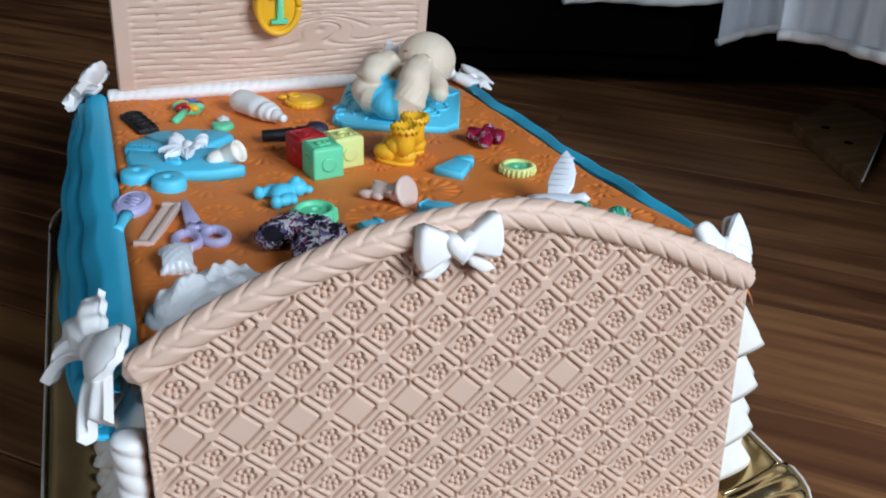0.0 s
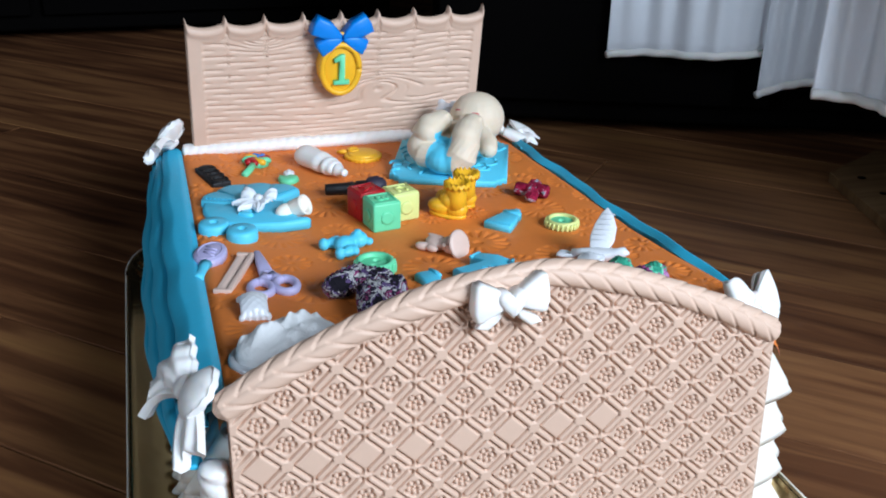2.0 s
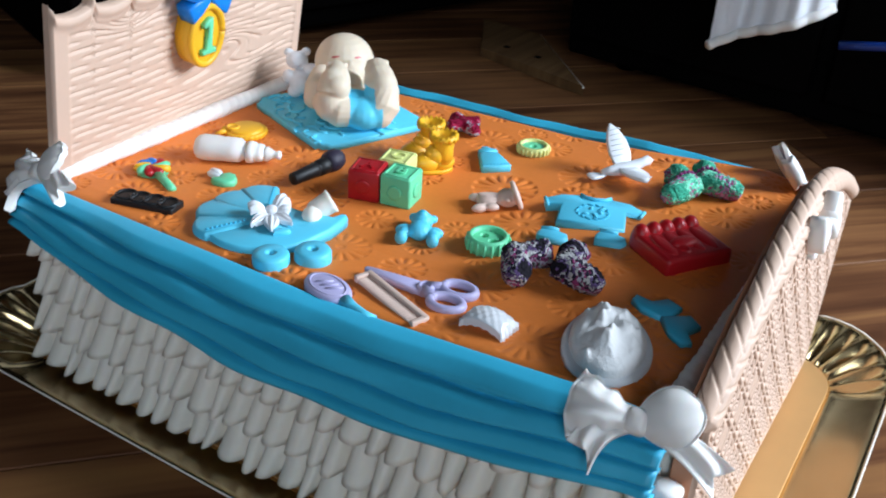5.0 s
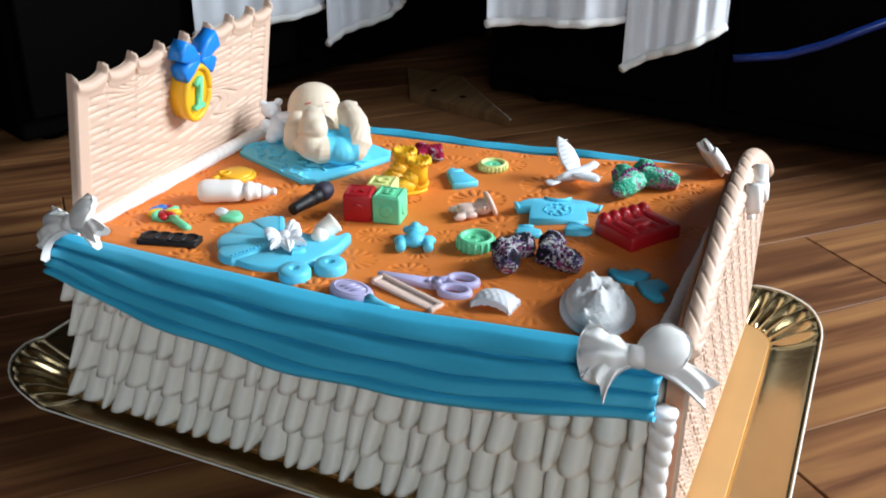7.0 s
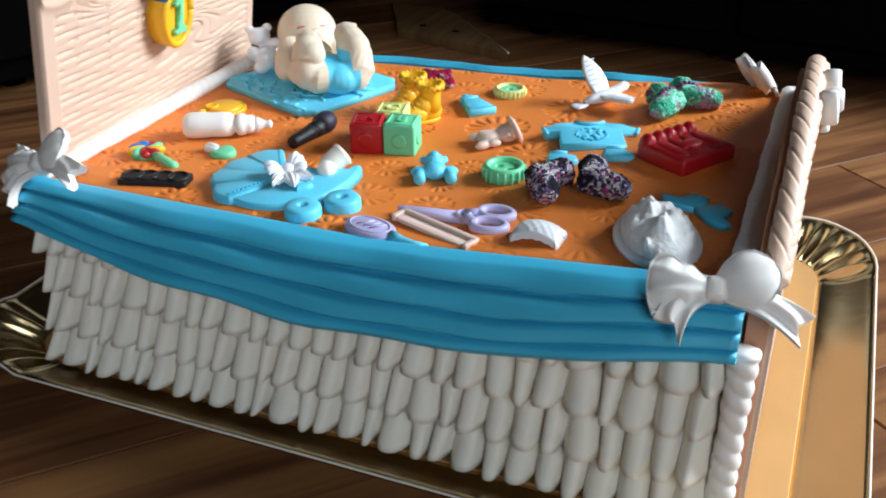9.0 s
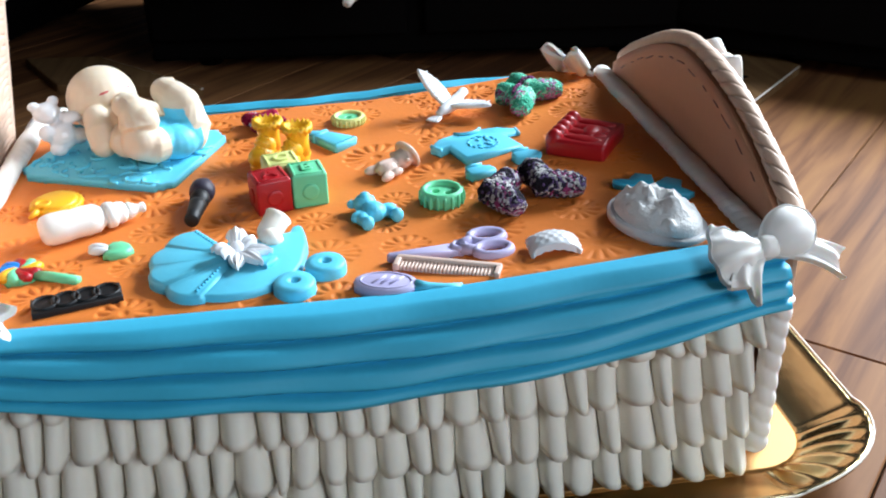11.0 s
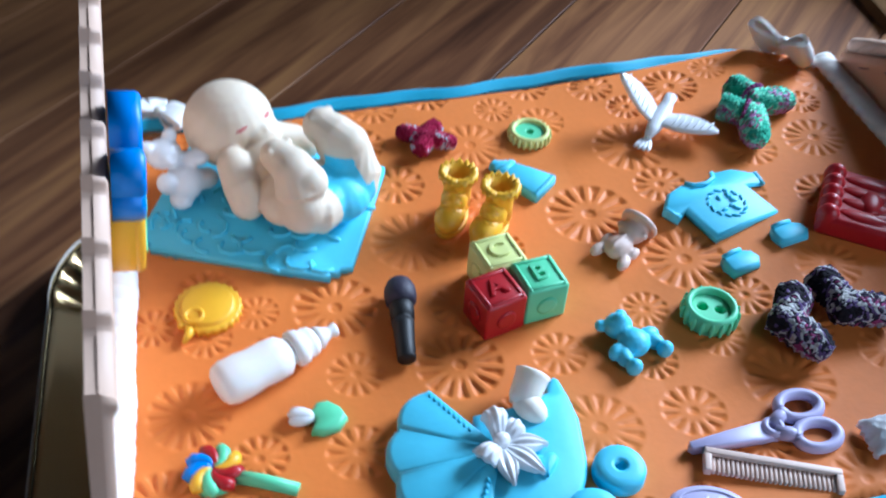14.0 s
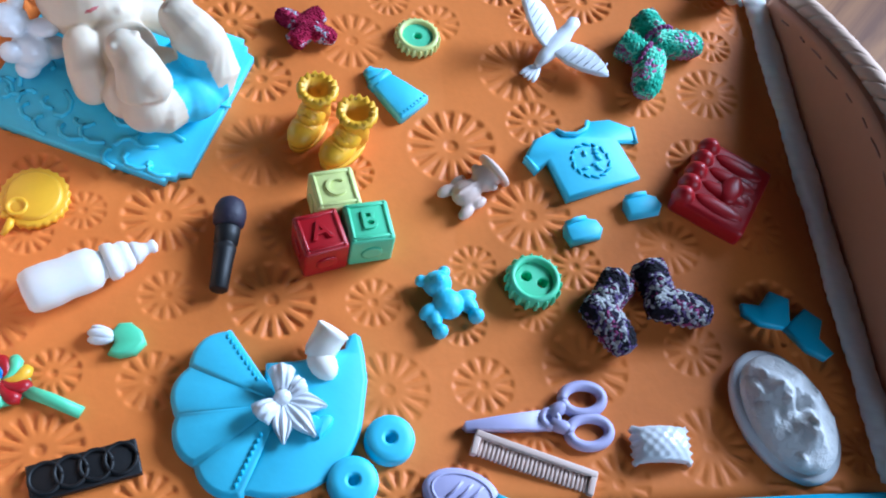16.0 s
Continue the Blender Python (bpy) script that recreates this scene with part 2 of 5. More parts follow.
def tube(bm, pts, radii, seg=10, flat=1.0, up=(0, 0, 1)):
    """A swept tube along pts with a radius for each, squashed along up by flat."""
    pts = [Vector(p) for p in pts]
    rings = []
    for i, p in enumerate(pts):
        d = (pts[min(i + 1, len(pts) - 1)] - pts[max(i - 1, 0)]).normalized()
        u = Vector(up)
        if abs(d.dot(u)) > 0.95:
            u = Vector((1, 0, 0))
        side = d.cross(u).normalized()
        top = side.cross(d)
        r = radii[i] if isinstance(radii, (list, tuple)) else radii
        rings.append([bm.verts.new(p + side * r * math.cos(a) + top * r * flat * math.sin(a)) for a in (2 * math.pi * k / seg for k in range(seg))])
    for a, b in zip(rings, rings[1:]):
        for k in range(seg):
            bm.faces.new((a[k], a[(k + 1) % seg], b[(k + 1) % seg], b[k]))
    bm.faces.new(rings[0])
    bm.faces.new(rings[-1][::-1])


def heart(bm, size, z0, z1, m=None):
    """A rounded heart-shaped cushion."""
    m = m or Matrix()
    n = 40
    rim = []
    for k in range(n):
        a = 2 * math.pi * k / n
        rim.append((0.30 * math.sin(a) ** 3, 0.26 * math.cos(a) - 0.10 * math.cos(2 * a) - 0.04 * math.cos(3 * a)))
    rows = []
    for h, s in ((0, 1), (0.60, 1.0), (0.84, 0.93), (1.0, 0.74)):
        rows.append([bm.verts.new(m @ Vector((x * s * size, (y * s - 0.02 * (1 - s)) * size, z0 + (z1 - z0) * h))) for x, y in rim])
    for a, b in zip(rows, rows[1:]):
        for k in range(n):
            bm.faces.new((a[k], a[(k + 1) % n], b[(k + 1) % n], b[k]))
    bm.faces.new(rows[0][::-1])
    bm.faces.new(rows[-1])


def slab(bm, outline, z0, z1, round_top=0.0015, m=None):
    """A plate over an outline of (x, y), with a softened upper edge."""
    m = m or Matrix()
    n = len(outline)
    c = Vector((sum(p[0] for p in outline) / n, sum(p[1] for p in outline) / n))
    rows = []
    for z, inset in ((z0, 0), (z1 - round_top, 0), (z1 - round_top * 0.3, round_top * 0.35), (z1, round_top)):
        ring = []
        for i in range(n):
            a, b, d = Vector(outline[i - 1]), Vector(outline[i]), Vector(outline[(i + 1) % n])
            t = (d - a)
            nr = Vector((t.y, -t.x)).normalized() if t.length else Vector((0, 0))
            q = b - nr * inset if polygon_sign(outline) > 0 else b + nr * inset
            ring.append(bm.verts.new(m @ Vector((q.x, q.y, z))))
        rows.append(ring)
    for a, b in zip(rows, rows[1:]):
        for k in range(n):
            bm.faces.new((a[k], a[(k + 1) % n], b[(k + 1) % n], b[k]))
    bm.faces.new(rows[0][::-1])
    bm.faces.new(rows[-1])


def polygon_sign(o):
    return 1 if sum(o[i - 1][0] * o[i][1] - o[i][0] * o[i - 1][1] for i in range(len(o))) > 0 else -1


def ring_outline(rx, ry, n=28, wob=None):
    return [((rx * math.cos(a)) * (wob(a) if wob else 1), (ry * math.sin(a)) * (wob(a) if wob else 1)) for a in (2 * math.pi * k / n for k in range(n))]


def grid_mesh(name, pts, mats, parent=None, label="", closed=False):
    """A smooth sheet from an array of points (rows, columns, 3)."""
    h, w, _ = pts.shape
    idx = np.arange(h * w).reshape(h, w)
    q = np.stack([idx[:-1, :-1], idx[:-1, 1:], idx[1:, 1:], idx[1:, :-1]], -1).reshape(-1, 4)
    me = bpy.data.meshes.new(name)
    me.from_pydata(pts.reshape(-1, 3).tolist(), [], q.tolist())
    me.polygons.foreach_set("use_smooth", np.ones(len(q), bool))
    me.update()
    return link(name, me, mats, parent, label)


def shell(name, pts, thick, mats, parent=None, label=""):
    """A closed sheet: the points, and the same points moved by thick (a vector or array), joined round the rim."""
    back = pts + thick
    h, w, _ = pts.shape
    n = h * w
    idx = np.arange(n).reshape(h, w)
    front = np.stack([idx[:-1, :-1], idx[:-1, 1:], idx[1:, 1:], idx[1:, :-1]], -1).reshape(-1, 4)
    rear = front[:, ::-1] + n
    rim = np.concatenate([idx[0, :], idx[1:, -1], idx[-1, -2::-1], idx[-2:0:-1, 0]])
    nxt = np.roll(rim, -1)
    side = np.stack([nxt, rim, rim + n, nxt + n], -1)
    me = bpy.data.meshes.new(name)
    faces = np.concatenate([front, rear, side])
    me.from_pydata(np.concatenate([pts.reshape(-1, 3), back.reshape(-1, 3)]).tolist(), [], faces.tolist())
    me.polygons.foreach_set("use_smooth", np.r_[np.ones(2 * len(front), bool), np.zeros(len(side), bool)])
    me.update()
    return link(name, me, mats, parent, label)

# ---- room ----
def wall(name, x0, x1, y0, y1, z0, z1, mat_):
    bm = bmesh.new()
    box(bm, (x1 - x0, y1 - y0, z1 - z0), ((x0 + x1) / 2, (y0 + y1) / 2, (z0 + z1) / 2))
    return tagged(part(name, bm, mat_, smooth=False), name.replace("_", " ") + " of the dim room, plain painted plaster", "wall", kind="structure")


def window_wall(name, horizontal, place, a0, a1, w0, w1, s, h, mat_):
    """A wall with one window opening."""
    bm = bmesh.new()
    for b0, b1, z0, z1 in ((a0, w0, 0, 2.5), (w1, a1, 0, 2.5), (w0, w1, 0, s), (w0, w1, h, 2.5)):
        if horizontal:
            box(bm, (b1 - b0, 0.16, z1 - z0), ((b0 + b1) / 2, place, (z0 + z1) / 2))
        else:
            box(bm, (0.16, b1 - b0, z1 - z0), (place, (b0 + b1) / 2, (z0 + z1) / 2))
    return tagged(part(name, bm, mat_, smooth=False), "plain painted wall with a window opening", "wall", kind="structure")


window_wall("wall_south", True, -1.62, -2.2, 2.48, 0.28, 1.40, 0.70, 1.75, M_TAUPE)
# west opening is made up, only to hold the side fill lamp
window_wall("wall_west", False, -2.10, -1.54, 2.4, -1.45, -0.50, 0.65, 1.65, M_DARKWALL)
wall("wall_east", 2.32, 2.48, -1.54, 2.4, 0, 2.5, M_DARKWALL)
wall("wall_north", -2.02, 2.32, 2.24, 2.4, 0, 2.5, M_DARKWALL)
wall("ceiling", -2.2, 2.48, -1.70, 2.4, 2.5, 2.6, M_DARKWALL)


def black_furniture(cx, cy, rz, w, d, z0=0.02, z1=0.52):
    """A low black cabinet on feet, with two doors."""
    t = thing("cabinet", pose(cx, cy, 0, 0, 0, rz), "black lacquered low cabinet filling out the deep shadow", "cabinet", "black cabinets")
    bm = bmesh.new()
    box(bm, (w, d, z1 - z0), (0, 0, (z0 + z1) / 2), bevel=0.006)
    part("body", bm, M_BLACKWOOD, t)
    for s in (-1, 1):
        bm = bmesh.new()
        box(bm, (w / 2 - 0.02, 0.018, z1 - z0 - 0.06), (s * w / 4, -d / 2 - 0.010, (z0 + z1) / 2), bevel=0.004)
        part("door", bm, M_BLACKWOOD, t)
        for e in (-1, 1):
            bm = bmesh.new()
            lathe(bm, [(0.014, 0), (0.02, z0)], pose(s * (w / 2 - 0.06), e * (d / 2 - 0.06), 0), 12)
            part("foot", bm, M_BLACKWOOD, t)


black_furniture(0.687, 0.877, -21, 0.91, 0.40)
black_furniture(0.800, 0.088, -96, 0.65, 0.40)
# low block added to blacken floor that is only in shade
black_furniture(0.560, -0.545, -130, 0.56, 0.40, 0.02, 0.15)
black_furniture(-0.35, 1.75, 0, 1.30, 0.46)

# ---- the cake ----
TOP = 0.125
cake = thing("bed_cake", pose(0, 0.22, 0.006), "bed-shaped cake with orange cover, blue drapes and ivory ruffles", "cake")
CY = 0.22


def local(p):
    return np.asarray(p, float) - np.array([0, CY, 0.006])


def rise(x, y):
    """The top swells towards the foot and a little along the draped edge."""
    foot = np.clip((0.205 - y) / 0.15, 0, 1)
    return -0.0015 + 0.0115 * foot ** 1.15 + 0.004 * np.clip((-x - 0.085) / 0.05, 0, 1)


def right_edge(y):
    """The cake widens towards its foot."""
    return np.minimum(0.141 + 0.0794 * (0.42 - y), 0.147 + 0.45 * (y - 0.012))


bm = bmesh.new()
slab(bm, [(-0.147, 0.014 - CY), (0.138, 0.014 - CY), (0.158, 0.06 - CY), (0.134, 0.436 - CY), (-0.147, 0.436 - CY)], 0.0, 0.112, 0.006)
part("sponge_body", bm, M_CREAM, cake, "ivory covered cake block")

FLOWERS = [(-0.009, 0.342, 0.021), (0.03, 0.298, 0.023), (0.074, 0.299, 0.016), (0.11, 0.315, 0.016), (0.036, 0.203, 0.024), (0.085, 0.163, 0.023), (0.05, 0.159, 0.015), (0.135, 0.121, 0.018), (-0.006, 0.167, 0.022),
           (0.068, 0.061, 0.018), (-0.05, 0.338, 0.0135), (-0.052, 0.292, 0.021), (-0.053, 0.246, 0.0135), (-0.087, 0.382, 0.0125), (-0.091, 0.342, 0.015), (-0.121, 0.383, 0.019), (-0.096, 0.241, 0.02), (-0.094, 0.198, 0.015),
           (-0.087, 0.15, 0.021), (-0.08, 0.098, 0.0145), (-0.035, 0.148, 0.0135), (-0.127, 0.1, 0.02), (-0.142, 0.144, 0.015), (-0.025, 0.1, 0.017), (-0.007, 0.378, 0.011), (0.102, 0.252, 0.02)]
rng = random.Random(5)
blooms = list(FLOWERS)
for _ in range(900):
    fx, fy, fr = rng.uniform(-0.15, 0.16), rng.uniform(0.025, 0.425), rng.choice((0.012, 0.0145, 0.019))
    if all(math.hypot(fx - a, fy - b) > (fr + c) * 1.02 for a, b, c in blooms):
        blooms.append((fx, fy, fr))


def cover():
    """The orange sheet with daisies pressed into it, rolled over at its edges."""
    S, Y = np.meshgrid(np.linspace(0, 1, 390), np.linspace(0.012, 0.442, 500))
    X = -0.1555 + S * (right_edge(Y) + 0.1555)
    Z = np.zeros_like(X)
    for k, (fx, fy, fr) in enumerate(blooms):
        dx, dy = X - fx, Y - fy
        near = (np.abs(dx) < fr * 1.15) & (np.abs(dy) < fr * 1.15)
        if not near.any():
            continue
        r, a = np.hypot(dx[near], dy[near]) / (fr * 0.94), np.arctan2(dy[near], dx[near])
        n = 15 if fr > 0.016 else 12
        f = np.abs(((a + k) * n / (2 * np.pi)) % 1 - 0.5) * 2
        width = np.clip(0.06 + 0.62 * r, 0, 0.64)
        petal = np.clip((width - f) / 0.26, 0, 1) * np.clip((r - 0.36) / 0.22, 0, 1) * np.clip((1.0 - r) / 0.10, 0, 1)
        heart = np.clip((0.17 - r) / 0.06, 0, 1)
        rim = np.exp(-((r - 1.04) / 0.07) ** 2) * 0.08
        strength = 0.00095 * (0.50 + 0.75 * rng.random())
        Z[near] += strength * (rim - petal - 0.8 * heart)
    Z += 0.0008 * np.sin(X * 21 + 1) * np.sin(Y * 16) + rise(X, Y)
    edge = np.minimum(np.minimum(X + 0.1555, right_edge(Y) - X), 0.012)
    Z -= 0.010 * (1 - np.sqrt(np.clip(1 - (1 - edge / 0.012) ** 2, 0, 1)))
    return grid_mesh("top_cover", local(np.stack([X, Y, TOP + Z], -1)), M_ORANGE, cake, "orange fondant sheet stamped with daisies")


cover()


def drape(side):
    """A blue band gathered into four long rolls along one side, hanging deepest in the middle."""
    ny, nv, rolls = 110, 145, 4
    s, v = np.meshgrid(np.linspace(0, 1, ny), np.linspace(0, 1, nv), indexing="ij")
    y = 0.442 - s * 0.385 if side > 0 else 0.437 - s * 0.423
    sag = np.clip(np.abs((y - 0.235) / 0.21), 0, 1.1)
    low = 0.0865 + 0.022 * sag ** 2.0 + 0.0010 * np.sin(s * 23)
    brim = TOP + 0.0022 + rise(side * 0.152, y)
    wander = 0.10 * np.sin(s * 5.2 + 1.3) * np.sin(np.pi * v) + 0.05 * np.sin(s * 11 + v * 5) * np.sin(np.pi * v)
    f = (rolls * np.clip(v, 0, 0.9999) ** 1.06 + wander * np.clip(v * 6, 0, 1) * np.clip((1 - v) * 6, 0, 1)) % 1
    lap = np.clip(f / 0.93, 0, 1)
    roll = np.clip(1 - np.abs(2 * lap ** 0.85 - 1) ** 4.2, 0, 1) ** 0.6 * (0.80 + 0.20 * lap)
    full = 0.62 + 0.38 * np.sin(np.pi * np.clip(s, 0.03, 0.97)) ** 0.7
    crease = 0.0012 * np.sin(s * 31 + np.floor(rolls * v) * 2.1)
    drop = v ** 1.05
    z = brim - (brim - low) * drop + 0.0030 * roll * (1 - v)
    if side < 0:
        x = -(0.1530 + 0.0285 * np.sin(v * np.pi / 2) ** 0.8 * full + (0.0098 + crease) * roll * full * np.clip(v / 0.05, 0.2, 1) - 0.006 * np.clip((v - 0.86) / 0.14, 0, 1))
    else:
        z = z + 0.018 * v - 0.012 * np.clip((0.15 - y) / 0.10, 0, 1)
        x = right_edge(y) - 0.002 + 0.0030 * np.sqrt(v) + 0.0030 * roll + 0.0012 * np.sin(s * 22) + 0.0008 * np.sin(s * 47)
    back = np.zeros((ny, nv, 3))
    back[..., 0] = -side * 0.0025
    back[..., 2] = -0.002
    return shell("drape", local(np.stack([x, y, z], -1)), back, M_BLUE, cake, "glossy blue fondant drape in long folds")


drape(-1)
drape(1)


def ruffle(side, k, seed):
    """One row of deep upright pleats in ivory fondant along a side; row 0 is the highest."""
    r = random.Random(seed)
    n, per, nv = 28 + (k + seed) % 2, 22, 10
    ph = np.cumsum([1.0 + 0.12 * i / n + r.uniform(-0.07, 0.07) for i in range(n)])
    ph = np.r_[0, ph] / ph[-1]
    s = np.interp(np.linspace(0, n, n * per + 1), np.arange(n + 1), ph)
    q = np.linspace(0, n, n * per + 1)
    deep = np.interp(q, np.arange(n + 1), [r.uniform(0.85, 1.1) for _ in range(n + 1)])
    lean = np.interp(q, np.arange(n + 1), [r.uniform(-0.0035, 0.0025) for _ in range(n + 1)])
    S, V = np.meshgrid(s, np.linspace(0, 1, nv), indexing="ij")
    Q, D, L = q[:, None], deep[:, None], lean[:, None]
    top = 0.119 - 0.0268 * k
    bot = top - 0.0315 if k < 3 else 0.0105
    t = Q % 1
    crest = np.clip(1 - np.abs(2 * t - 1) ** 2.1, 0, 1) ** 0.85
    y = 0.438 - S * 0.420 + L * V + 0.0010 * crest * np.sin(2 * np.pi * Q) + 0.0014 * V * np.sin(Q * 2.3 + seed)
    flare = 0.0028 * k + 0.0135 * V ** 1.15
    out = 0.1460 + flare + (0.0078 + 0.0064 * V ** 0.7) * crest * D
    z = top + (bot - top) * V + (0.0010 * np.sin(Q * 1.7 + seed) + 0.0007 * np.sin(Q * 4.9) + 0.0008 * crest) * V
    z = np.maximum(z, 0.0105)
    edge = 0.0885 + 0.022 * np.clip(np.abs((y - 0.235) / 0.21), 0, 1.1) ** 2
    out = np.where(z > edge, np.minimum(out, 0.160), out)
    ends = np.minimum(np.clip((1 - S) / 0.020, 0, 1), np.clip(S / 0.016, 0, 1)) ** 0.5
    out = 0.1510 + (out - 0.1510) * ends
    x = -out if side < 0 else right_edge(y) + out - 0.1560
    back = np.zeros((*out.shape, 3))
    back[..., 0] = -side * 0.0020
    return shell("ruffle", local(np.stack([x, y, z], -1)), back, M_CREAM, cake, "pleated ivory fondant ruffle")


for side in (-1, 1):
    for k in range(4):
        ruffle(side, k, k + 3 + (20 if side > 0 else 0))


def twist(name, pts, radius, pitch, mats, parent, label="", flat=0.7, groove=0.2):
    """A rope of two strands wound round each other along a path, as one closed skin."""
    pts = [Vector(p) for p in pts]
    lengths = [0]
    for a, b in zip(pts, pts[1:]):
        lengths.append(lengths[-1] + (b - a).length)
    n, seg = max(12, int(lengths[-1] / pitch * 8)), 24
    bm = bmesh.new()
    rings = []
    for i in range(n + 1):
        d = i * lengths[-1] / n
        j = min(max(k for k in range(len(lengths)) if lengths[k] <= d + 1e-9), len(pts) - 2)
        p = pts[j].lerp(pts[j + 1], (d - lengths[j]) / max(1e-9, lengths[j + 1] - lengths[j]))
        t = (pts[j + 1] - pts[j]).normalized()
        up = Vector((0, 0, 1)) if abs(t.z) < 0.9 else Vector((-0.7, -0.7, 0))
        sd = t.cross(up).normalized()
        up = sd.cross(t)
        phi = math.pi * d / pitch + 0.5 * math.sin(d * 61)
        size = radius * (1 + 0.05 * math.sin(d * 87) + 0.03 * math.sin(d * 211)) * (0.55 if i in (0, n) else 1)
        ring = []
        for k in range(seg):
            a = 2 * math.pi * k / seg
            r = size * (1 - groove + groove * abs(math.cos(a - phi)) ** 0.55)
            ring.append(bm.verts.new(p + sd * r * math.cos(a) + up * r * flat * math.sin(a)))
        rings.append(ring)
    for a, b in zip(rings, rings[1:]):
        for k in range(seg):
            bm.faces.new((a[k], a[(k + 1) % seg], b[(k + 1) % seg], b[k]))
    bm.faces.new(rings[0])
    bm.faces.new(rings[-1][::-1])
    return part(name, bm, mats, parent, label)


def braid(pts, parent):
    """A flat plait over the arch: two rows of slanted leaves that meet in a zigzag along the front."""
    pts = [Vector(p) for p in pts]
    steps = [0]
    for a, b in zip(pts, pts[1:]):
        steps.append(steps[-1] + (b - a).length)
    bm = bmesh.new()
    n, seg, pitch = 520, 44, 0.0132
    rings = []
    for i in range(n + 1):
        d = i / n * steps[-1]
        j = min(max(k for k in range(len(steps)) if steps[k] <= d + 1e-9), len(pts) - 2)
        p = pts[j].lerp(pts[j + 1], (d - steps[j]) / max(1e-9, steps[j + 1] - steps[j]))
        t = (pts[j + 1] - pts[j]).normalized()
        up = Vector((0, -0.72, 0.69))
        sd = t.cross(up).normalized()
        up = sd.cross(t)
        size = 0.0066 * (1 + 0.05 * math.sin(d * 71)) * min(1, 0.35 + d / 0.006, 0.35 + (steps[-1] - d) / 0.006)
        ring = []
        for k in range(seg):
            a = 2 * math.pi * (k + 0.5) / seg - math.pi
            f = (d / pitch - 1.00 * abs(a) / (math.pi / 2) + (0.5 if a > 0 else 0)) % 1
            leaf = min(1, f / 0.09, (1 - f) / 0.09) ** 0.5 * min(1, 0.35 + abs(a) / 0.22)
            r = size * (0.66 + 0.36 * leaf + 0.08 * f)
            ring.append(bm.verts.new(p + up * r * 0.80 * math.cos(a) + sd * r * math.sin(a)))
        rings.append(ring)
    for a, b in zip(rings, rings[1:]):
        for k in range(seg):
            bm.faces.new((a[k], a[(k + 1) % seg], b[(k + 1) % seg], b[k]))
    bm.faces.new(rings[0])
    bm.faces.new(rings[-1][::-1])
    return part("braided_edge", bm, M_PINK, parent, "plaited peach rope edging")


# ---- footboard ----
FB = Matrix.Translation((0, 0.006, 0))
FBL, FBR, FBC = -0.152, 0.132, -0.001


def arch(u):
    s = np.where(u < FBC, (FBC - u) / (FBC - FBL), (u - FBC) / (FBR - FBC))
    return 0.1955 - 0.049 * np.clip(s, 0, 1.06) ** np.where(u < FBC, 1.95, 1.50)


def pressed_lattice(U, W):
    """Depth of the stamped trellis: framed squares with flowers, and pill-shaped bars between them."""
    p = 0.0176
    a, b = (U + W) / math.sqrt(2), (W - U) / math.sqrt(2)
    i, j = np.round(a / p), np.round(b / p)
    la, lb = a - i * p, b - j * p
    h = np.zeros_like(U)
    # crossed bars centred on every second corner of the squares
    best = np.full_like(U, 1.0)
    ci, cj = np.floor(a / p), np.floor(b / p)
    for di in (-1, 0, 1):
        for dj in (-1, 0, 1):
            qa, qb = ci + di, cj + dj
            even = (qa + qb) % 2 == 0
            xa, xb = a - (qa + 0.5) * p, b - (qb + 0.5) * p
            for l, g in ((xa, xb), (xb, xa)):
                d = np.abs(np.hypot(g, np.maximum(np.abs(l) - 0.0136, 0)) - 0.0019)
                inner = np.hypot(xa, xb) < 0.0030
                best = np.where(even & ~inner, np.minimum(best, d), best)
    h -= np.exp(-(best / 0.00062) ** 2)
    plain = (np.abs(i + j - 9) < 0.5) & (i - j < 4)
    ring = np.hypot(la, lb) * 0 + 1.0
    for k in range(5):
        ox, oy = 0.0031 * math.cos(k * math.pi / 2.5 + 0.2), 0.0031 * math.sin(k * math.pi / 2.5 + 0.2)
        ring = np.minimum(ring, np.hypot(la - ox, lb - oy) - 0.0016)
    heart_d = np.hypot(la, lb) - 0.0009
    petals = np.exp(-(ring / 0.00050) ** 2) + 0.7 * np.exp(-(heart_d / 0.0004) ** 2)
    h -= np.where(plain, 0, np.minimum(petals, 1.0))
    sunk = np.maximum(np.abs(la), np.abs(lb))
    h -= 0.10 * np.clip((0.0068 - sunk) / 0.0010, 0, 1)
    return np.maximum(h, -1.15) * 0.0027


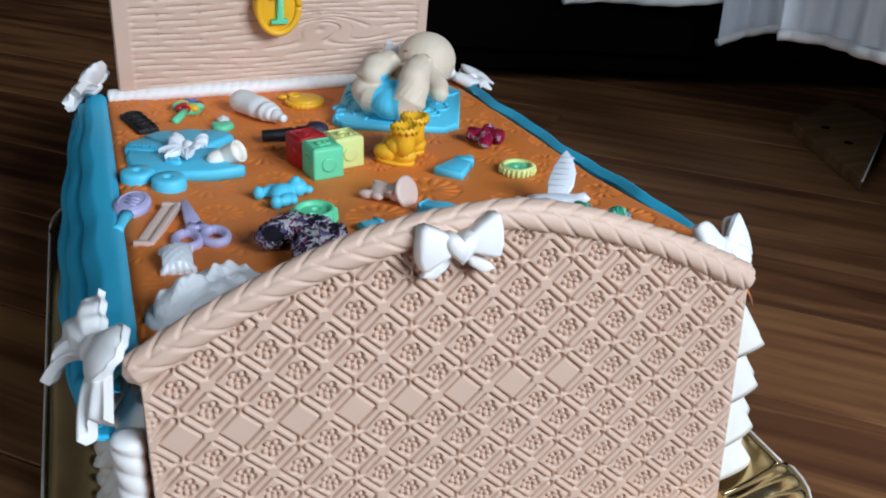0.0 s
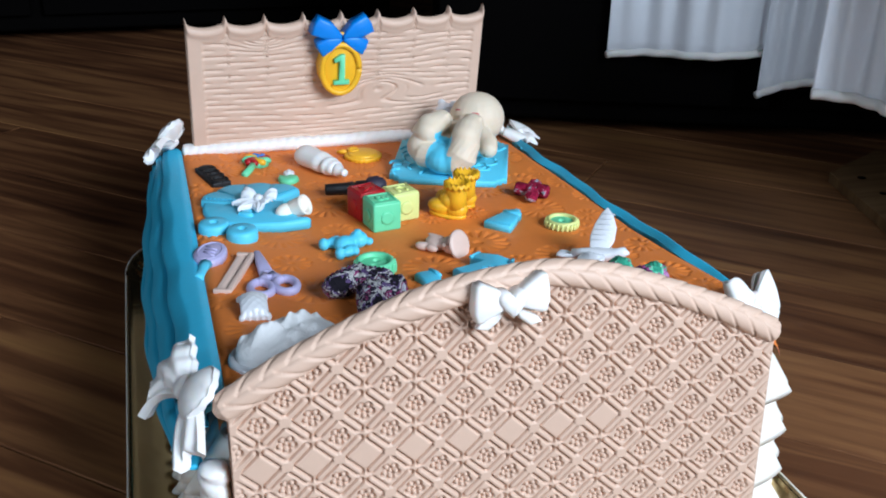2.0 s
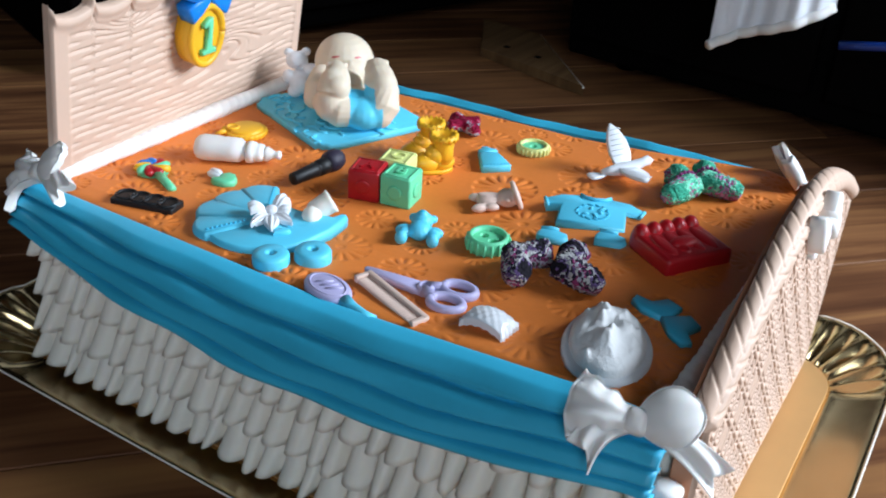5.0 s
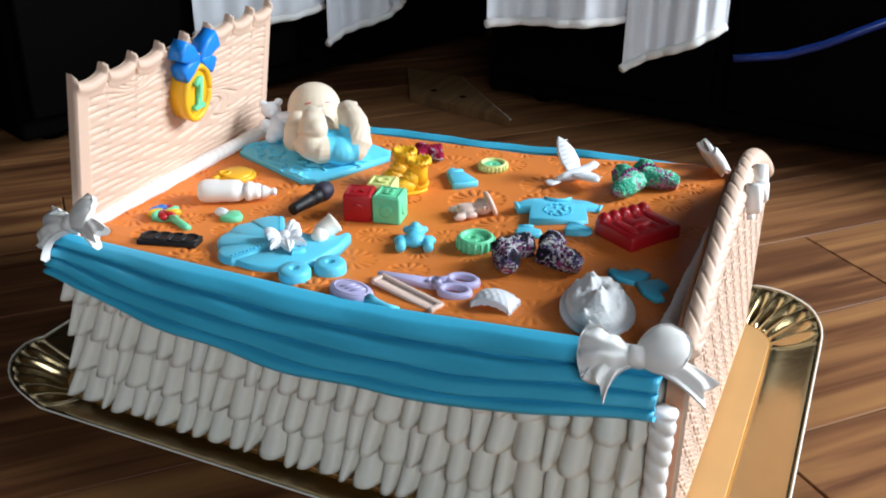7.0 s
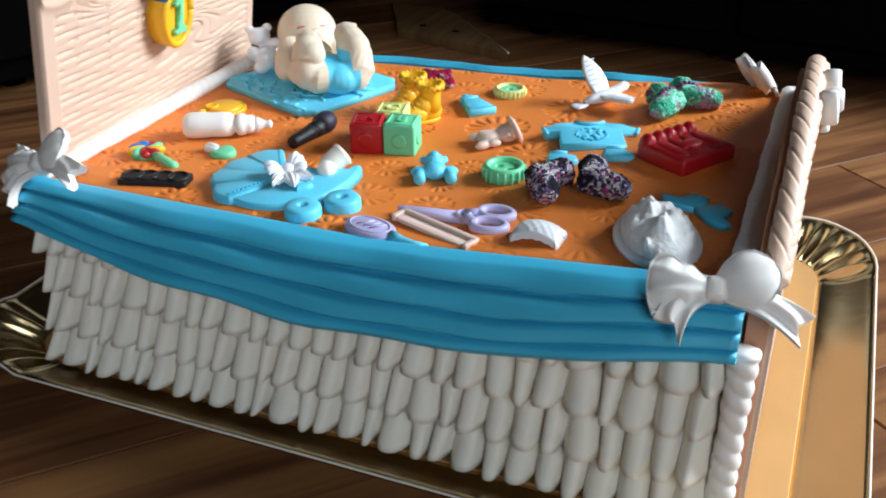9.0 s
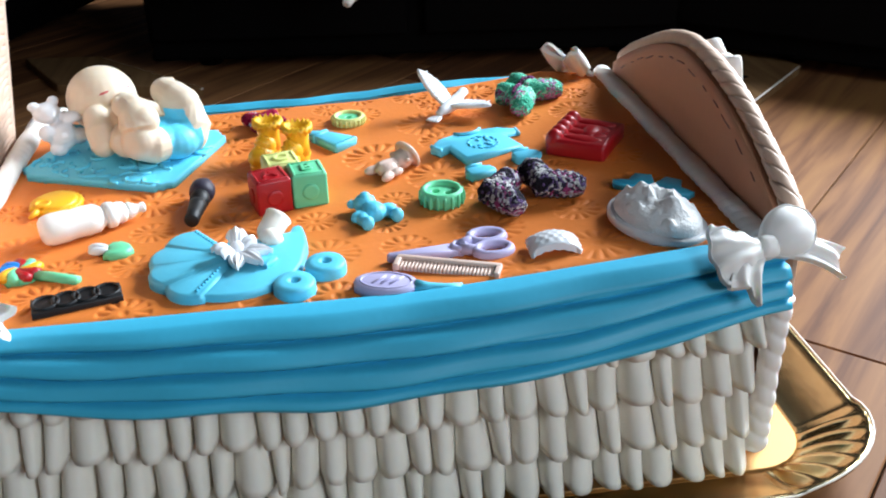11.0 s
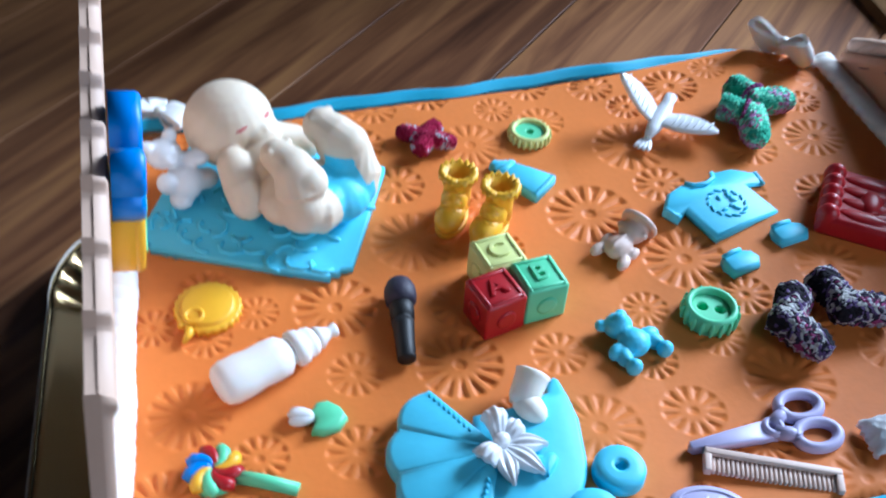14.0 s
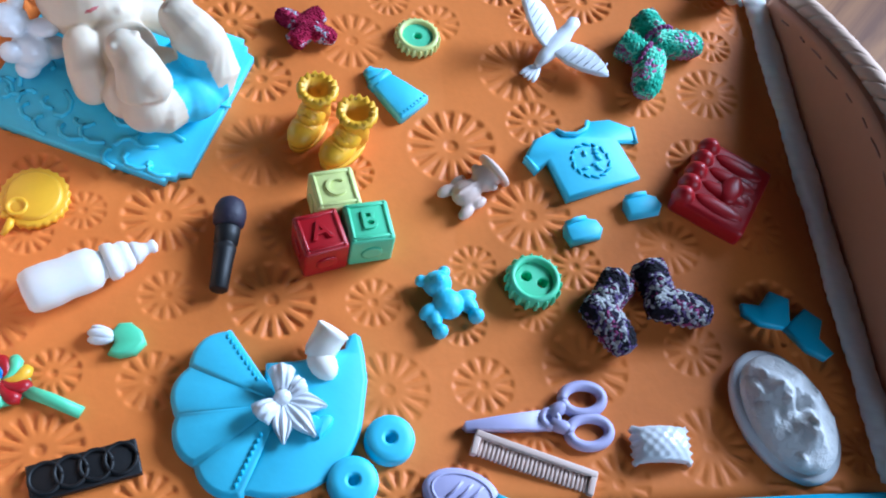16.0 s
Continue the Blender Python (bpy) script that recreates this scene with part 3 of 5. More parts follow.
def footboard():
    fb = part("footboard", bmesh.new(), M_PINK, cake, "arched peach footboard stamped with a trellis of flowers")
    fb.matrix_local = Matrix.Translation((0, -CY, -0.006)) @ FB
    nu, nw = 760, 460
    u = np.linspace(FBL, FBR, nu)
    t = np.linspace(0, 1, nw)
    U, T = np.meshgrid(u, t)
    lo = 0.0085
    taper = 1 + 0.05 * (1 - T) * (U > 0)
    W = lo + (arch(U) - lo) * T
    D = pressed_lattice(U + 0.002, W)
    fade = np.clip(np.minimum(np.minimum(T, 1 - T) * 40, np.minimum(U - FBL, FBR - U) * 160), 0, 1)
    face = -0.0060 - D * fade
    face[0], face[-1], face[:, 0], face[:, -1] = -0.0028, -0.0028, -0.0028, -0.0028
    front = np.stack([U * taper, face, W], -1)
    grid_mesh("stamped_face", front, M_PINK, fb, "peach fondant face with a pressed trellis and flowers")
    tb = np.linspace(0, 1, 24)
    ub = np.linspace(FBL, FBR, 80)
    U, T = np.meshgrid(ub, tb)
    W = lo + (arch(U) - lo) * T
    y = np.full_like(U, -0.0032)
    back = np.zeros((*U.shape, 3))
    back[..., 1] = 0.0099
    shell("back_board", np.stack([U * (1 + 0.05 * (1 - T) * (U > 0)), y, W], -1), back, M_PINKSHADE, fb, "plain peach back of the footboard, shade put into its colour")
    pts = [(x, -0.0025, float(arch(np.array(x))) + 0.0018) for x in np.linspace(FBL - 0.005, FBR + 0.004, 60)]
    braid(pts, fb)
    # dashes below the plait: raised tubes, the creases' shade painted in brown
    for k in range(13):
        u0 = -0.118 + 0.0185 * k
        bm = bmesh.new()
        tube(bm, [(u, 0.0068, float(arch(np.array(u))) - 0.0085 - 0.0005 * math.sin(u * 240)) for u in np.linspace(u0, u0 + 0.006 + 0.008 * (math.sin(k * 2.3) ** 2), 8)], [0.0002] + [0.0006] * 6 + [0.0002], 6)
        part("crease", bm, M_BROWN, fb, "thin raised brown line, crease shade put into its colour")


footboard()


# ---- headboard ----
HBY = 0.4430
HX0, HX1, HZ0, HZ1 = -0.1410, 0.1145, 0.118, 0.2385


def headboard():
    hb = part("headboard", bmesh.new(), M_PINK, cake, "tall peach headboard with carved wood grain and scalloped top")
    hb.matrix_local = Matrix.Translation((0, HBY - CY, 0.119)) @ Matrix.Rotation(radians(3.6), 4, "Z") @ Matrix.Rotation(radians(8.2), 4, "X") @ Matrix.Translation((0, 0, -0.125))
    x = np.linspace(HX0, HX1, 330)
    t = np.linspace(0, 1, 170)
    X, T = np.meshgrid(x, t)
    sc = np.abs(((X - HX0) / (HX1 - HX0) * 8) % 1 - 0.5) * 2
    top = HZ1 - 0.0045 + 0.0040 * sc ** 2.0 + 0.0055 * np.clip((sc - 0.84) / 0.16, 0, 1) ** 1.4
    Z = HZ0 + (top - HZ0) * T
    phi = Z / 0.0053 + 0.10 * np.sin(X * 60) + 0.16 * np.sin(X * 23 + Z * 90)
    for cx, cz, sx, sz, amp in ((-0.079, 0.2245, 0.018, 0.009, 3.0), (0.022, 0.1755, 0.026, 0.011, -3.4), (0.056, 0.164, 0.03, 0.008, 1.2), (-0.03, 0.150, 0.04, 0.010, 0.9), (0.09, 0.205, 0.03, 0.012, -1.0)):
        phi = phi + amp * np.exp(-((X - cx) / sx) ** 2 - ((Z - cz) / sz) ** 2)
    f = np.abs(phi % 1 - 0.5) * 2
    groove = np.exp(-(f / 0.26) ** 2)
    breaks = 0.5 + 0.5 * np.sin(X * 140 + np.floor(phi) * 2.4)
    groove = groove * np.clip(breaks * 2.2 - 0.10, 0.08, 1)
    mask = np.clip((X - HX0 - 0.011) * 400, 0, 1) * np.clip((HX1 - 0.008 - X) * 400, 0, 1) * np.clip((top - 0.010 - Z) * 500, 0, 1)
    frame_step = 0.0006 * (1 - mask)
    crest = 0.0016 * np.exp(-((top - Z - 0.004) / 0.0035) ** 2)
    Y = -(frame_step + crest - 0.0019 * groove * mask)
    Y[0], Y[-1], Y[:, 0], Y[:, -1] = 0.003, 0.003, 0.003, 0.003
    grid_mesh("carved_face", np.stack([X, Y, Z], -1), M_PINK, hb, "peach face with pressed wood grain and knots")
    X2, T2 = np.meshgrid(np.linspace(HX0, HX1, 129), np.linspace(0, 1, 6))
    sc = np.abs(((X2 - HX0) / (HX1 - HX0) * 8) % 1 - 0.5) * 2
    top = HZ1 - 0.0045 + 0.0040 * sc ** 2.0 + 0.0055 * np.clip((sc - 0.84) / 0.16, 0, 1) ** 1.4
    back = np.zeros((*X2.shape, 3))
    back[..., 1] = 0.0046
    shell("back_board", np.stack([X2, np.full_like(X2, 0.0022), HZ0 + (top - 0.0006 - HZ0) * T2], -1), back, M_PINK, hb)


headboard()

# white twisted cords
z0 = -0.006
twist("head_cord", [(-0.150, 0.4365 - CY, TOP + 0.003 + z0), (0, 0.4375 - CY, TOP + 0.003 + z0), (0.139, 0.4375 - CY, TOP + 0.003 + z0)], 0.0072, 0.0080, M_WHITE, cake, "white twisted cord along the headboard", 0.80, 0.11)
twist("foot_cord", [(-0.147, 0.0195 - CY, TOP + 0.0145 + z0), (0.140, 0.0195 - CY, TOP + 0.0130 + z0)], 0.0068, 0.0080, M_WHITE, cake, "white twisted cord along the footboard", 0.72, 0.12)
twist("corner_cord", [(-0.159, 0.012 - CY, 0.012 + z0), (-0.160, 0.011 - CY, 0.112 + z0)], 0.0075, 0.0105, M_WHITE, cake, "white twisted cord down the corner", 0.9, 0.2)


# ---- tray ----
def tray():
    t = thing("cake_tray", pose(-0.0105, 0.221, 0.0), "gold foil cardboard cake tray with pleated scallop corners", "tray")
    hx, hy, rad = 0.193, 0.277, 0.066
    n = 720
    base = []
    per = 4 * (hx + hy - 2 * rad) + 2 * math.pi * rad
    for k in range(n):
        d = per * k / n
        segs = ((2 * (hy - rad), 0), (math.pi / 2 * rad, 1), (2 * (hx - rad), 2), (math.pi / 2 * rad, 3), (2 * (hy - rad), 4), (math.pi / 2 * rad, 5), (2 * (hx - rad), 6), (math.pi / 2 * rad, 7))
        for length, kind in segs:
            if d <= length:
                break
            d -= length
        f = min(1, d / length)
        q = kind // 2
        if kind % 2 == 0:
            pts = (((hx), -(hy - rad) + f * 2 * (hy - rad)), ((hx - rad) - f * 2 * (hx - rad), hy), (-hx, (hy - rad) - f * 2 * (hy - rad)), (-(hx - rad) + f * 2 * (hx - rad), -hy))
            nrm = ((1, 0), (0, 1), (-1, 0), (0, -1))
            base.append((*pts[q], *nrm[q], 0.0, 0.0))
        else:
            a = q * math.pi / 2 + f * math.pi / 2
            cx, cy = ((hx - rad, hy - rad), (-(hx - rad), hy - rad), (-(hx - rad), -(hy - rad)), (hx - rad, -(hy - rad)))[q]
            base.append((cx + rad * math.cos(a), cy + rad * math.sin(a), math.cos(a), math.sin(a), math.sin(f * math.pi) ** 0.5, f))
    B = np.array(base)
    rows = []
    for v in np.linspace(0, 1, 12):
        pleat = np.tanh(2.2 * np.cos(B[:, 5] * 2 * np.pi * 7)) * B[:, 4]
        inset = 0.034 * (1 - v)
        out = -inset + 0.004 * v
        z = 0.0035 + 0.016 * v ** 1.6 + (0.0060 * pleat * np.sin(np.pi * min(1, v * 1.1)) + 0.006 * B[:, 4] * v) + 0.0015 * v * np.abs(pleat)
        if v == 1:
            z = z - 0.0015
        rows.append(np.stack([B[:, 0] + B[:, 2] * out, B[:, 1] + B[:, 3] * out, z], -1))
    R = np.array(rows)
    R = np.concatenate([R, R[:, :1]], 1)
    th = np.zeros_like(R)
    th[..., 2] = -0.0022
    shell("pleated_rim", R, th, M_GOLDTRAY, t, "crimped shiny gold rim")
    bm = bmesh.new()
    tube(bm, [tuple(p) for p in R[-1, ::4]] + [tuple(R[-1, 0])], 0.0007, 6)
    part("card_edge", bm, M_CREAM, t, "pale raw card edge")
    bm = bmesh.new()
    slab(bm, [(p[0], p[1]) for p in R[0, :-1:6]], 0.0, 0.0045, 0.0004)
    part("base_card", bm, M_GOLDFLAT, t, "flat gold card base", smooth=False)


tray()
cake.location.z = 0.006

# ---- sugar figures on the cake ----
SIT = TOP - 0.0006


def lying(x, y, rz, up=0.0, size=1.0):
    return pose(x, y, SIT + up + float(rise(x, y)), 0, 0, rz) @ Matrix.Scale(size, 4)


def letter(name, char, size, depth, m, mat_, parent, label=""):
    """One letter or digit in the built-in font, as a mesh."""
    cu = bpy.data.curves.new("glyph", "FONT")
    cu.body, cu.size, cu.extrude, cu.bevel_depth, cu.align_x, cu.align_y = char, size, depth, size * 0.02, "CENTER", "CENTER"
    cu.resolution_u = 6
    tmp = bpy.data.objects.new("glyph", cu)
    me = bpy.data.meshes.new_from_object(tmp)
    bpy.data.objects.remove(tmp)
    bpy.data.curves.remove(cu)
    me.name = name
    me.materials.clear()
    me.materials.append(mat_)
    ob = new(name, me)
    ob.parent = parent
    ob.matrix_local = m
    return tagged(ob, label) if label else ob


ALONG_X = pose(0, 0, 0, 0, 90, 0)


def milk_bottle():
    t = thing("baby_bottle", lying(-0.0545, 0.3970, -64, size=0.95), "white fondant baby bottle lying on the orange cover", "baby bottle")
    flat = Matrix.Diagonal((1, 1, 0.82, 1))
    bm = bmesh.new()
    lathe(bm, [(0.0004, 0), (0.0075, 0.0004), (0.0100, 0.0022), (0.0112, 0.006), (0.0112, 0.014), (0.0104, 0.020), (0.0108, 0.027), (0.0102, 0.033), (0.0072, 0.0365), (0.0070, 0.038)], Matrix.Translation((0, 0, 0.0090)) @ flat @ ALONG_X, 24)
    part("body", bm, M_WHITE, t)
    bm = bmesh.new()
    lathe(bm, [(0.0068, 0.0375), (0.0092, 0.0385), (0.0096, 0.041), (0.0088, 0.0436), (0.0076, 0.0445), (0.0080, 0.047), (0.0072, 0.0495), (0.0052, 0.0510)], Matrix.Translation((0, 0, 0.0086)) @ flat @ ALONG_X, 24)
    part("collar", bm, M_WHITE, t)
    bm = bmesh.new()
    lathe(bm, [(0.0054, 0.0508), (0.0056, 0.053), (0.0034, 0.0565), (0.0026, 0.0590), (0.0034, 0.0607), (0.0030, 0.0622), (0.0008, 0.0630)], Matrix.Translation((0, 0, 0.0080)) @ ALONG_X, 20)
    part("teat", bm, M_WHITE, t)


def microphone():
    t = thing("microphone", lying(-0.0500, 0.3155, -5.5, size=0.92), "black fondant microphone with a dark violet round head", "microphone")
    at = Matrix.Translation((0, 0, 0.0066))
    bm = bmesh.new()
    lathe(bm, [(0.0040, 0), (0.0046, 0.0006), (0.0048, 0.010), (0.0054, 0.020), (0.0058, 0.0235), (0.0050, 0.0240), (0.0050, 0.0256), (0.0060, 0.0262), (0.0064, 0.0340), (0.0058, 0.0350)], at @ ALONG_X, 20)
    part("handle", bm, M_BLACK, t)
    bm = bmesh.new()
    lathe(bm, [(0.0058, 0.0345), (0.0078, 0.0368), (0.0083, 0.0410), (0.0080, 0.0450), (0.0064, 0.0490), (0.0036, 0.0512), (0.0006, 0.0518)], Matrix.Translation((0, 0, 0.0078)) @ ALONG_X, 20)
    part("head", bm, M_NAVY, t, "matt dark violet head")


def baby_bib():
    t = thing("baby_bib", lying(-0.0020, 0.3995, -78), "yellow fondant baby bib with a scalloped edge", "bib")
    n = 72
    bm = bmesh.new()
    slab(bm, ring_outline(0.0152, 0.0158, n, lambda a: 1 + 0.035 * math.cos(24 * a)), 0, 0.0038, 0.001)
    part("edging", bm, M_YELLOW, t)
    bm = bmesh.new()
    slab(bm, ring_outline(0.0126, 0.0132, 40), 0.003, 0.0056, 0.0018)
    part("cloth", bm, M_YELLOW, t)
    bm = bmesh.new()
    lathe(bm, [(0.0022, 0.0040), (0.0046, 0.0040), (0.0050, 0.0062), (0.0042, 0.0070), (0.0030, 0.0060), (0.0026, 0.0048)], pose(-0.0075, -0.0055, 0), 20)
    part("neck_opening", bm, M_YELLOW, t)
    for s in (-1, 1):
        bm = bmesh.new()
        tube(bm, [(-0.0105, -0.0085, 0.003), (-0.0125 - 0.001 * s, -0.0105 + 0.0030 * s, 0.0042), (-0.0150, -0.0125 + 0.005 * s, 0.003)], [0.0016, 0.0021, 0.0012], 8)
        part("tie", bm, M_YELLOW, t)


def tulip():
    t = thing("tulip", lying(-0.0700, 0.3680, -100), "small white tulip with a mint green leaf", "flower")
    for s in (-1, 0, 1):
        bm = bmesh.new()
        ball(bm, (0.0058, 0.0026, 0.0027), (0.0042, s * 0.0028, 0.0034 + (0.001 if s == 0 else 0)), pose(0, 0, 0, 0, 0, s * -14))
        part("petal", bm, M_PEARL, t)
    bm = bmesh.new()
    out = [(0.0075, 0.0012), (0.0100, 0.0070), (0.0150, 0.0082), (0.0205, 0.0050), (0.0236, 0.0000), (0.0205, -0.0058), (0.0140, -0.0084), (0.0090, -0.0078), (0.0105, -0.002)]
    slab(bm, out, 0.0, 0.0052, 0.002)
    part("leaf", bm, M_GREEN, t, "mint green double leaf")


def lollipop():
    t = thing("lollipop", lying(-0.0920, 0.4000, -113), "swirled multicolour lollipop with a mint green stick", "lollipop")
    bm = bmesh.new()
    slab(bm, ring_outline(0.0100, 0.0100, 32), 0, 0.0060, 0.002)
    part("disc", bm, M_GREEN, t)
    cols = [M_YELLOW, M_DEEPBLUE, M_RED, M_GREEN]
    for i in range(9):
        bm = bmesh.new()
        a0 = i * 2 * math.pi / 9
        pts = [((0.0006 + 0.0104 * (k / 5)) * math.cos(a0 + 1.0 * k / 5), (0.0006 + 0.0104 * (k / 5)) * math.sin(a0 + 1.0 * k / 5), 0.0062 - 0.002 * (k / 5) ** 2) for k in range(6)]
        tube(bm, pts, [0.0010, 0.0016, 0.0021, 0.0027, 0.0031, 0.0022], 8, 0.9)
        part("swirl", bm, cols[(i * 3 + i // 4) % 4], t, "coloured sugar swirl")
    bm = bmesh.new()
    tube(bm, [(0.0095, 0, 0.0034), (0.020, 0.0004, 0.0034), (0.0345, 0, 0.0032)], [0.0028, 0.0029, 0.0028], 10)
    part("stick", bm, M_GREEN, t, "mint green stick")


def black_strip():
    t = thing("ring_strip", lying(-0.1305, 0.3640, -75), "glossy black jelly strip with four overlapping rings", "ornament")
    bm = bmesh.new()
    box(bm, (0.0425, 0.0150, 0.0046), (0, 0, 0.0023), bevel=0.0008)
    part("plate", bm, M_BLACK, t)
    for i in range(4):
        bm = bmesh.new()
        ring = [(0.0062 * math.cos(a), 0.0062 * math.sin(a), 0) for a in (2 * math.pi * k / 24 for k in range(25))]
        tube(bm, [(p[0] + (i - 1.5) * 0.0096, p[1] + 0.0006, 0.0048) for p in ring], 0.0009, 8, 1.2)
        part("ring", bm, M_BLACK, t)


def carriage():
    t = thing("baby_carriage", lying(-0.1055, 0.2900, -90), "sky blue fondant baby carriage with a white bow", "baby carriage")
    R = 0.0385
    body = [(R * math.cos(a) * 0.97, R * math.sin(a) * 0.96 - 0.001) for a in np.radians(np.linspace(-112, -8, 18))]
    body += [(0.0395, 0.012), (0.0385, 0.024), (0.0370, 0.0325), (0.0345, 0.0345), (0.0312, 0.0325), (0.0300, 0.0270), (0.0200, 0.0235), (0.008, 0.0210), (-0.004, 0.020), (-0.006, -0.02)]
    bm = bmesh.new()
    slab(bm, body, 0, 0.0075, 0.0022)
    part("body", bm, M_SKYBLUE, t)
    ribs = 4
    a0, a1 = 121, 250
    for i in range(ribs):
        lo, hi = a0 + (a1 - a0) * i / ribs - 2.5, a0 + (a1 - a0) * (i + 1) / ribs + 2.5
        outline = [(0.003, 0.001)]
        for k in range(11):
            f = k / 10
            a = math.radians(lo + (hi - lo) * f)
            rr = R * 1.03 * (1 + 0.095 * math.sin(math.pi * f))
            outline.append((rr * math.cos(a), rr * math.sin(a)))
        bm = bmesh.new()
        slab(bm, outline, 0, 0.0094 - 0.0006 * (i % 2), 0.0026)
        part("hood_panel", bm, M_SKYBLUE, t)
    for lo in (a0 + 2, a1 - 4):
        for k in range(9):
            bm = bmesh.new()
            r = R * (0.36 + 0.075 * k)
            a = math.radians(lo)
            ball(bm, (0.0009, 0.0013, 0.0005), (r * math.cos(a), r * math.sin(a), 0.0094), seg=8, rings=5)
            part("stitch", bm, M_BLUE, t)
    for wx, wy in ((0.0480, -0.0150), (0.0320, -0.0325)):
        bm = bmesh.new()
        lathe(bm, [(0.0104, 0.0), (0.0108, 0.003), (0.0106, 0.0078), (0.0094, 0.0096), (0.0060, 0.0092), (0.0040, 0.0098), (0.0026, 0.0094), (0.0018, 0.0062), (0.0004, 0.006)], pose(wx, wy, 0), 28)
        part("wheel", bm, M_SKYBLUE, t)
    bm = bmesh.new()
    heart(bm, 0.0190, 0.006, 0.0100, Matrix.Translation((0.0185, -0.0085, 0)))
    part("heart_pocket", bm, M_SKYBLUE, t)
    b = thing("small_bow", lying(-0.1035, 0.2870, -60, 0.0082), "white fondant many-looped bow on the blue carriage", "bow")
    q, v = np.meshgrid(np.linspace(0, 1, 17), np.linspace(-1, 1, 25), indexing="ij")
    for name, a, l, w, h, dip in (("loop", 190, 0.0130, 0.0040, 0.0085, 0.4), ("loop", 62, 0.0125, 0.0042, 0.0088, 0.4), ("loop", 8, 0.0105, 0.0030, 0.0055, 0.4),
                                  ("tail", -118, 0.0185, 0.0030, 0.0030, 0.9), ("tail", -80, 0.0205, 0.0032, 0.0034, 0.9), ("tail", -40, 0.0180, 0.0030, 0.0030, 0.9)):
        half = 0.0016 + w * q ** 0.8 if name == "loop" else 0.0008 + 1.25 * w * np.sin(np.pi * q * 0.93)
        pts = np.stack([0.001 + l * q * (1 - 0.16 * v ** 2), v * half, 0.0025 + h * np.sin(np.pi * q * (0.55 + 0.4 * dip)) * (1 - 0.45 * v ** 2) + 0.0006 * np.cos(v * 9) * np.sqrt(q)], -1)
        turn = np.array(Matrix.Rotation(radians(a), 3, "Z"))
        th = np.zeros_like(pts)
        th[..., 2] = -0.0016
        shell(name, pts @ turn.T, th, M_PEARL, b)
    bm = bmesh.new()
    ball(bm, (0.0040, 0.0034, 0.0036), (0, 0, 0.0045))
    part("knot", bm, M_PEARL, b)
    bm = bmesh.new()
    lathe(bm, [(0.0052, -0.006), (0.0066, -0.003), (0.0070, 0.003), (0.0072, 0.007), (0.0078, 0.0090), (0.0066, 0.0096), (0.0056, 0.0070), (0.0050, 0.002), (0.0004, 0.001)], pose(0, 0, 0.0075, 0, 62, 25), 22)
    ball(bm, (0.0062, 0.0086, 0.0058), (-0.0035, -0.0060, 0.0058))
    tagged(part("bootee", bm, M_CREAM), "cream fondant baby bootee tucked into the carriage", "bootee").matrix_world = lying(-0.0795, 0.2700, -60, 0.0035)


def toy_block(x, y, rz, mat_, char, label):
    t = thing("toy_block", lying(x, y, rz), label, "toy block", "alphabet blocks")
    a = 0.0212
    bm = bmesh.new()
    box(bm, (a, a, a), (0, 0, a / 2), bevel=0.0016)
    part("block", bm, mat_, t)
    for k in range(4):
        bm = bmesh.new()
        box(bm, (a * 0.92, 0.0016, 0.0013), (0, a * 0.40, a), pose(0, 0, 0, 0, 0, 90 * k), 0.0004, 1)
        part("rim", bm, mat_, t)
    if char:
        letter("letter", char, 0.0135, 0.0007, pose(0, 0, a + 0.0002), mat_, t)
    for k in range(4):
        bm = bmesh.new()
        m = pose(0, 0, 0, 0, 0, 90 * k) @ Matrix.Translation((a / 2, 0, a * 0.48)) @ ALONG_X
        lathe(bm, [(0.0030, -0.0004), (0.0052, -0.0004), (0.0050, 0.0007), (0.0034, 0.0007)], m, 16)
        part("side_ring", bm, mat_, t)


def baby_boot(x, y, rz, label):
    t = thing("baby_boot", lying(x, y, rz, size=1.18), label, "boot", "yellow baby boots")
    bm = bmesh.new()
    ball(bm, (0.0098, 0.0066, 0.0056), (0.0075, 0, 0.0056))
    ball(bm, (0.0075, 0.0062, 0.0056), (-0.0022, 0, 0.0056))
    ball(bm, (0.0072, 0.0060, 0.0066), (0.0015, 0, 0.0100))
    lathe(bm, [(0.0062, 0.006), (0.0060, 0.014), (0.0064, 0.0180), (0.0072, 0.0225), (0.0052, 0.0228), (0.0046, 0.016)], pose(-0.0025, 0, 0), 20)
    part("shoe", bm, M_YELLOW, t)
    bm = bmesh.new()
    ring = [(-0.0025 + 0.0070 * math.cos(2 * math.pi * k / 30), 0.0070 * math.sin(2 * math.pi * k / 30), 0.0215 + 0.0012 * math.cos(k * math.pi)) for k in range(31)]
    tube(bm, ring, 0.0017, 8)
    part("frilled_cuff", bm, M_YELLOW, t)
    for k in range(3):
        bm = bmesh.new()
        zz = 0.0100 + 0.0024 * k
        tube(bm, [(0.0090 - 0.0024 * k, -0.0038, zz - 0.0006), (0.0098 - 0.0024 * k, 0, zz + 0.0018), (0.0090 - 0.0024 * k, 0.0038, zz - 0.0006)], 0.0008, 6)
        part("lace", bm, M_YELLOW, t)
    bm = bmesh.new()
    slab(bm, ring_outline(0.0126, 0.0068, 28), 0, 0.0022, 0.0006, pose(0.0038, 0, 0))
    part("sole", bm, M_YELLOW, t)


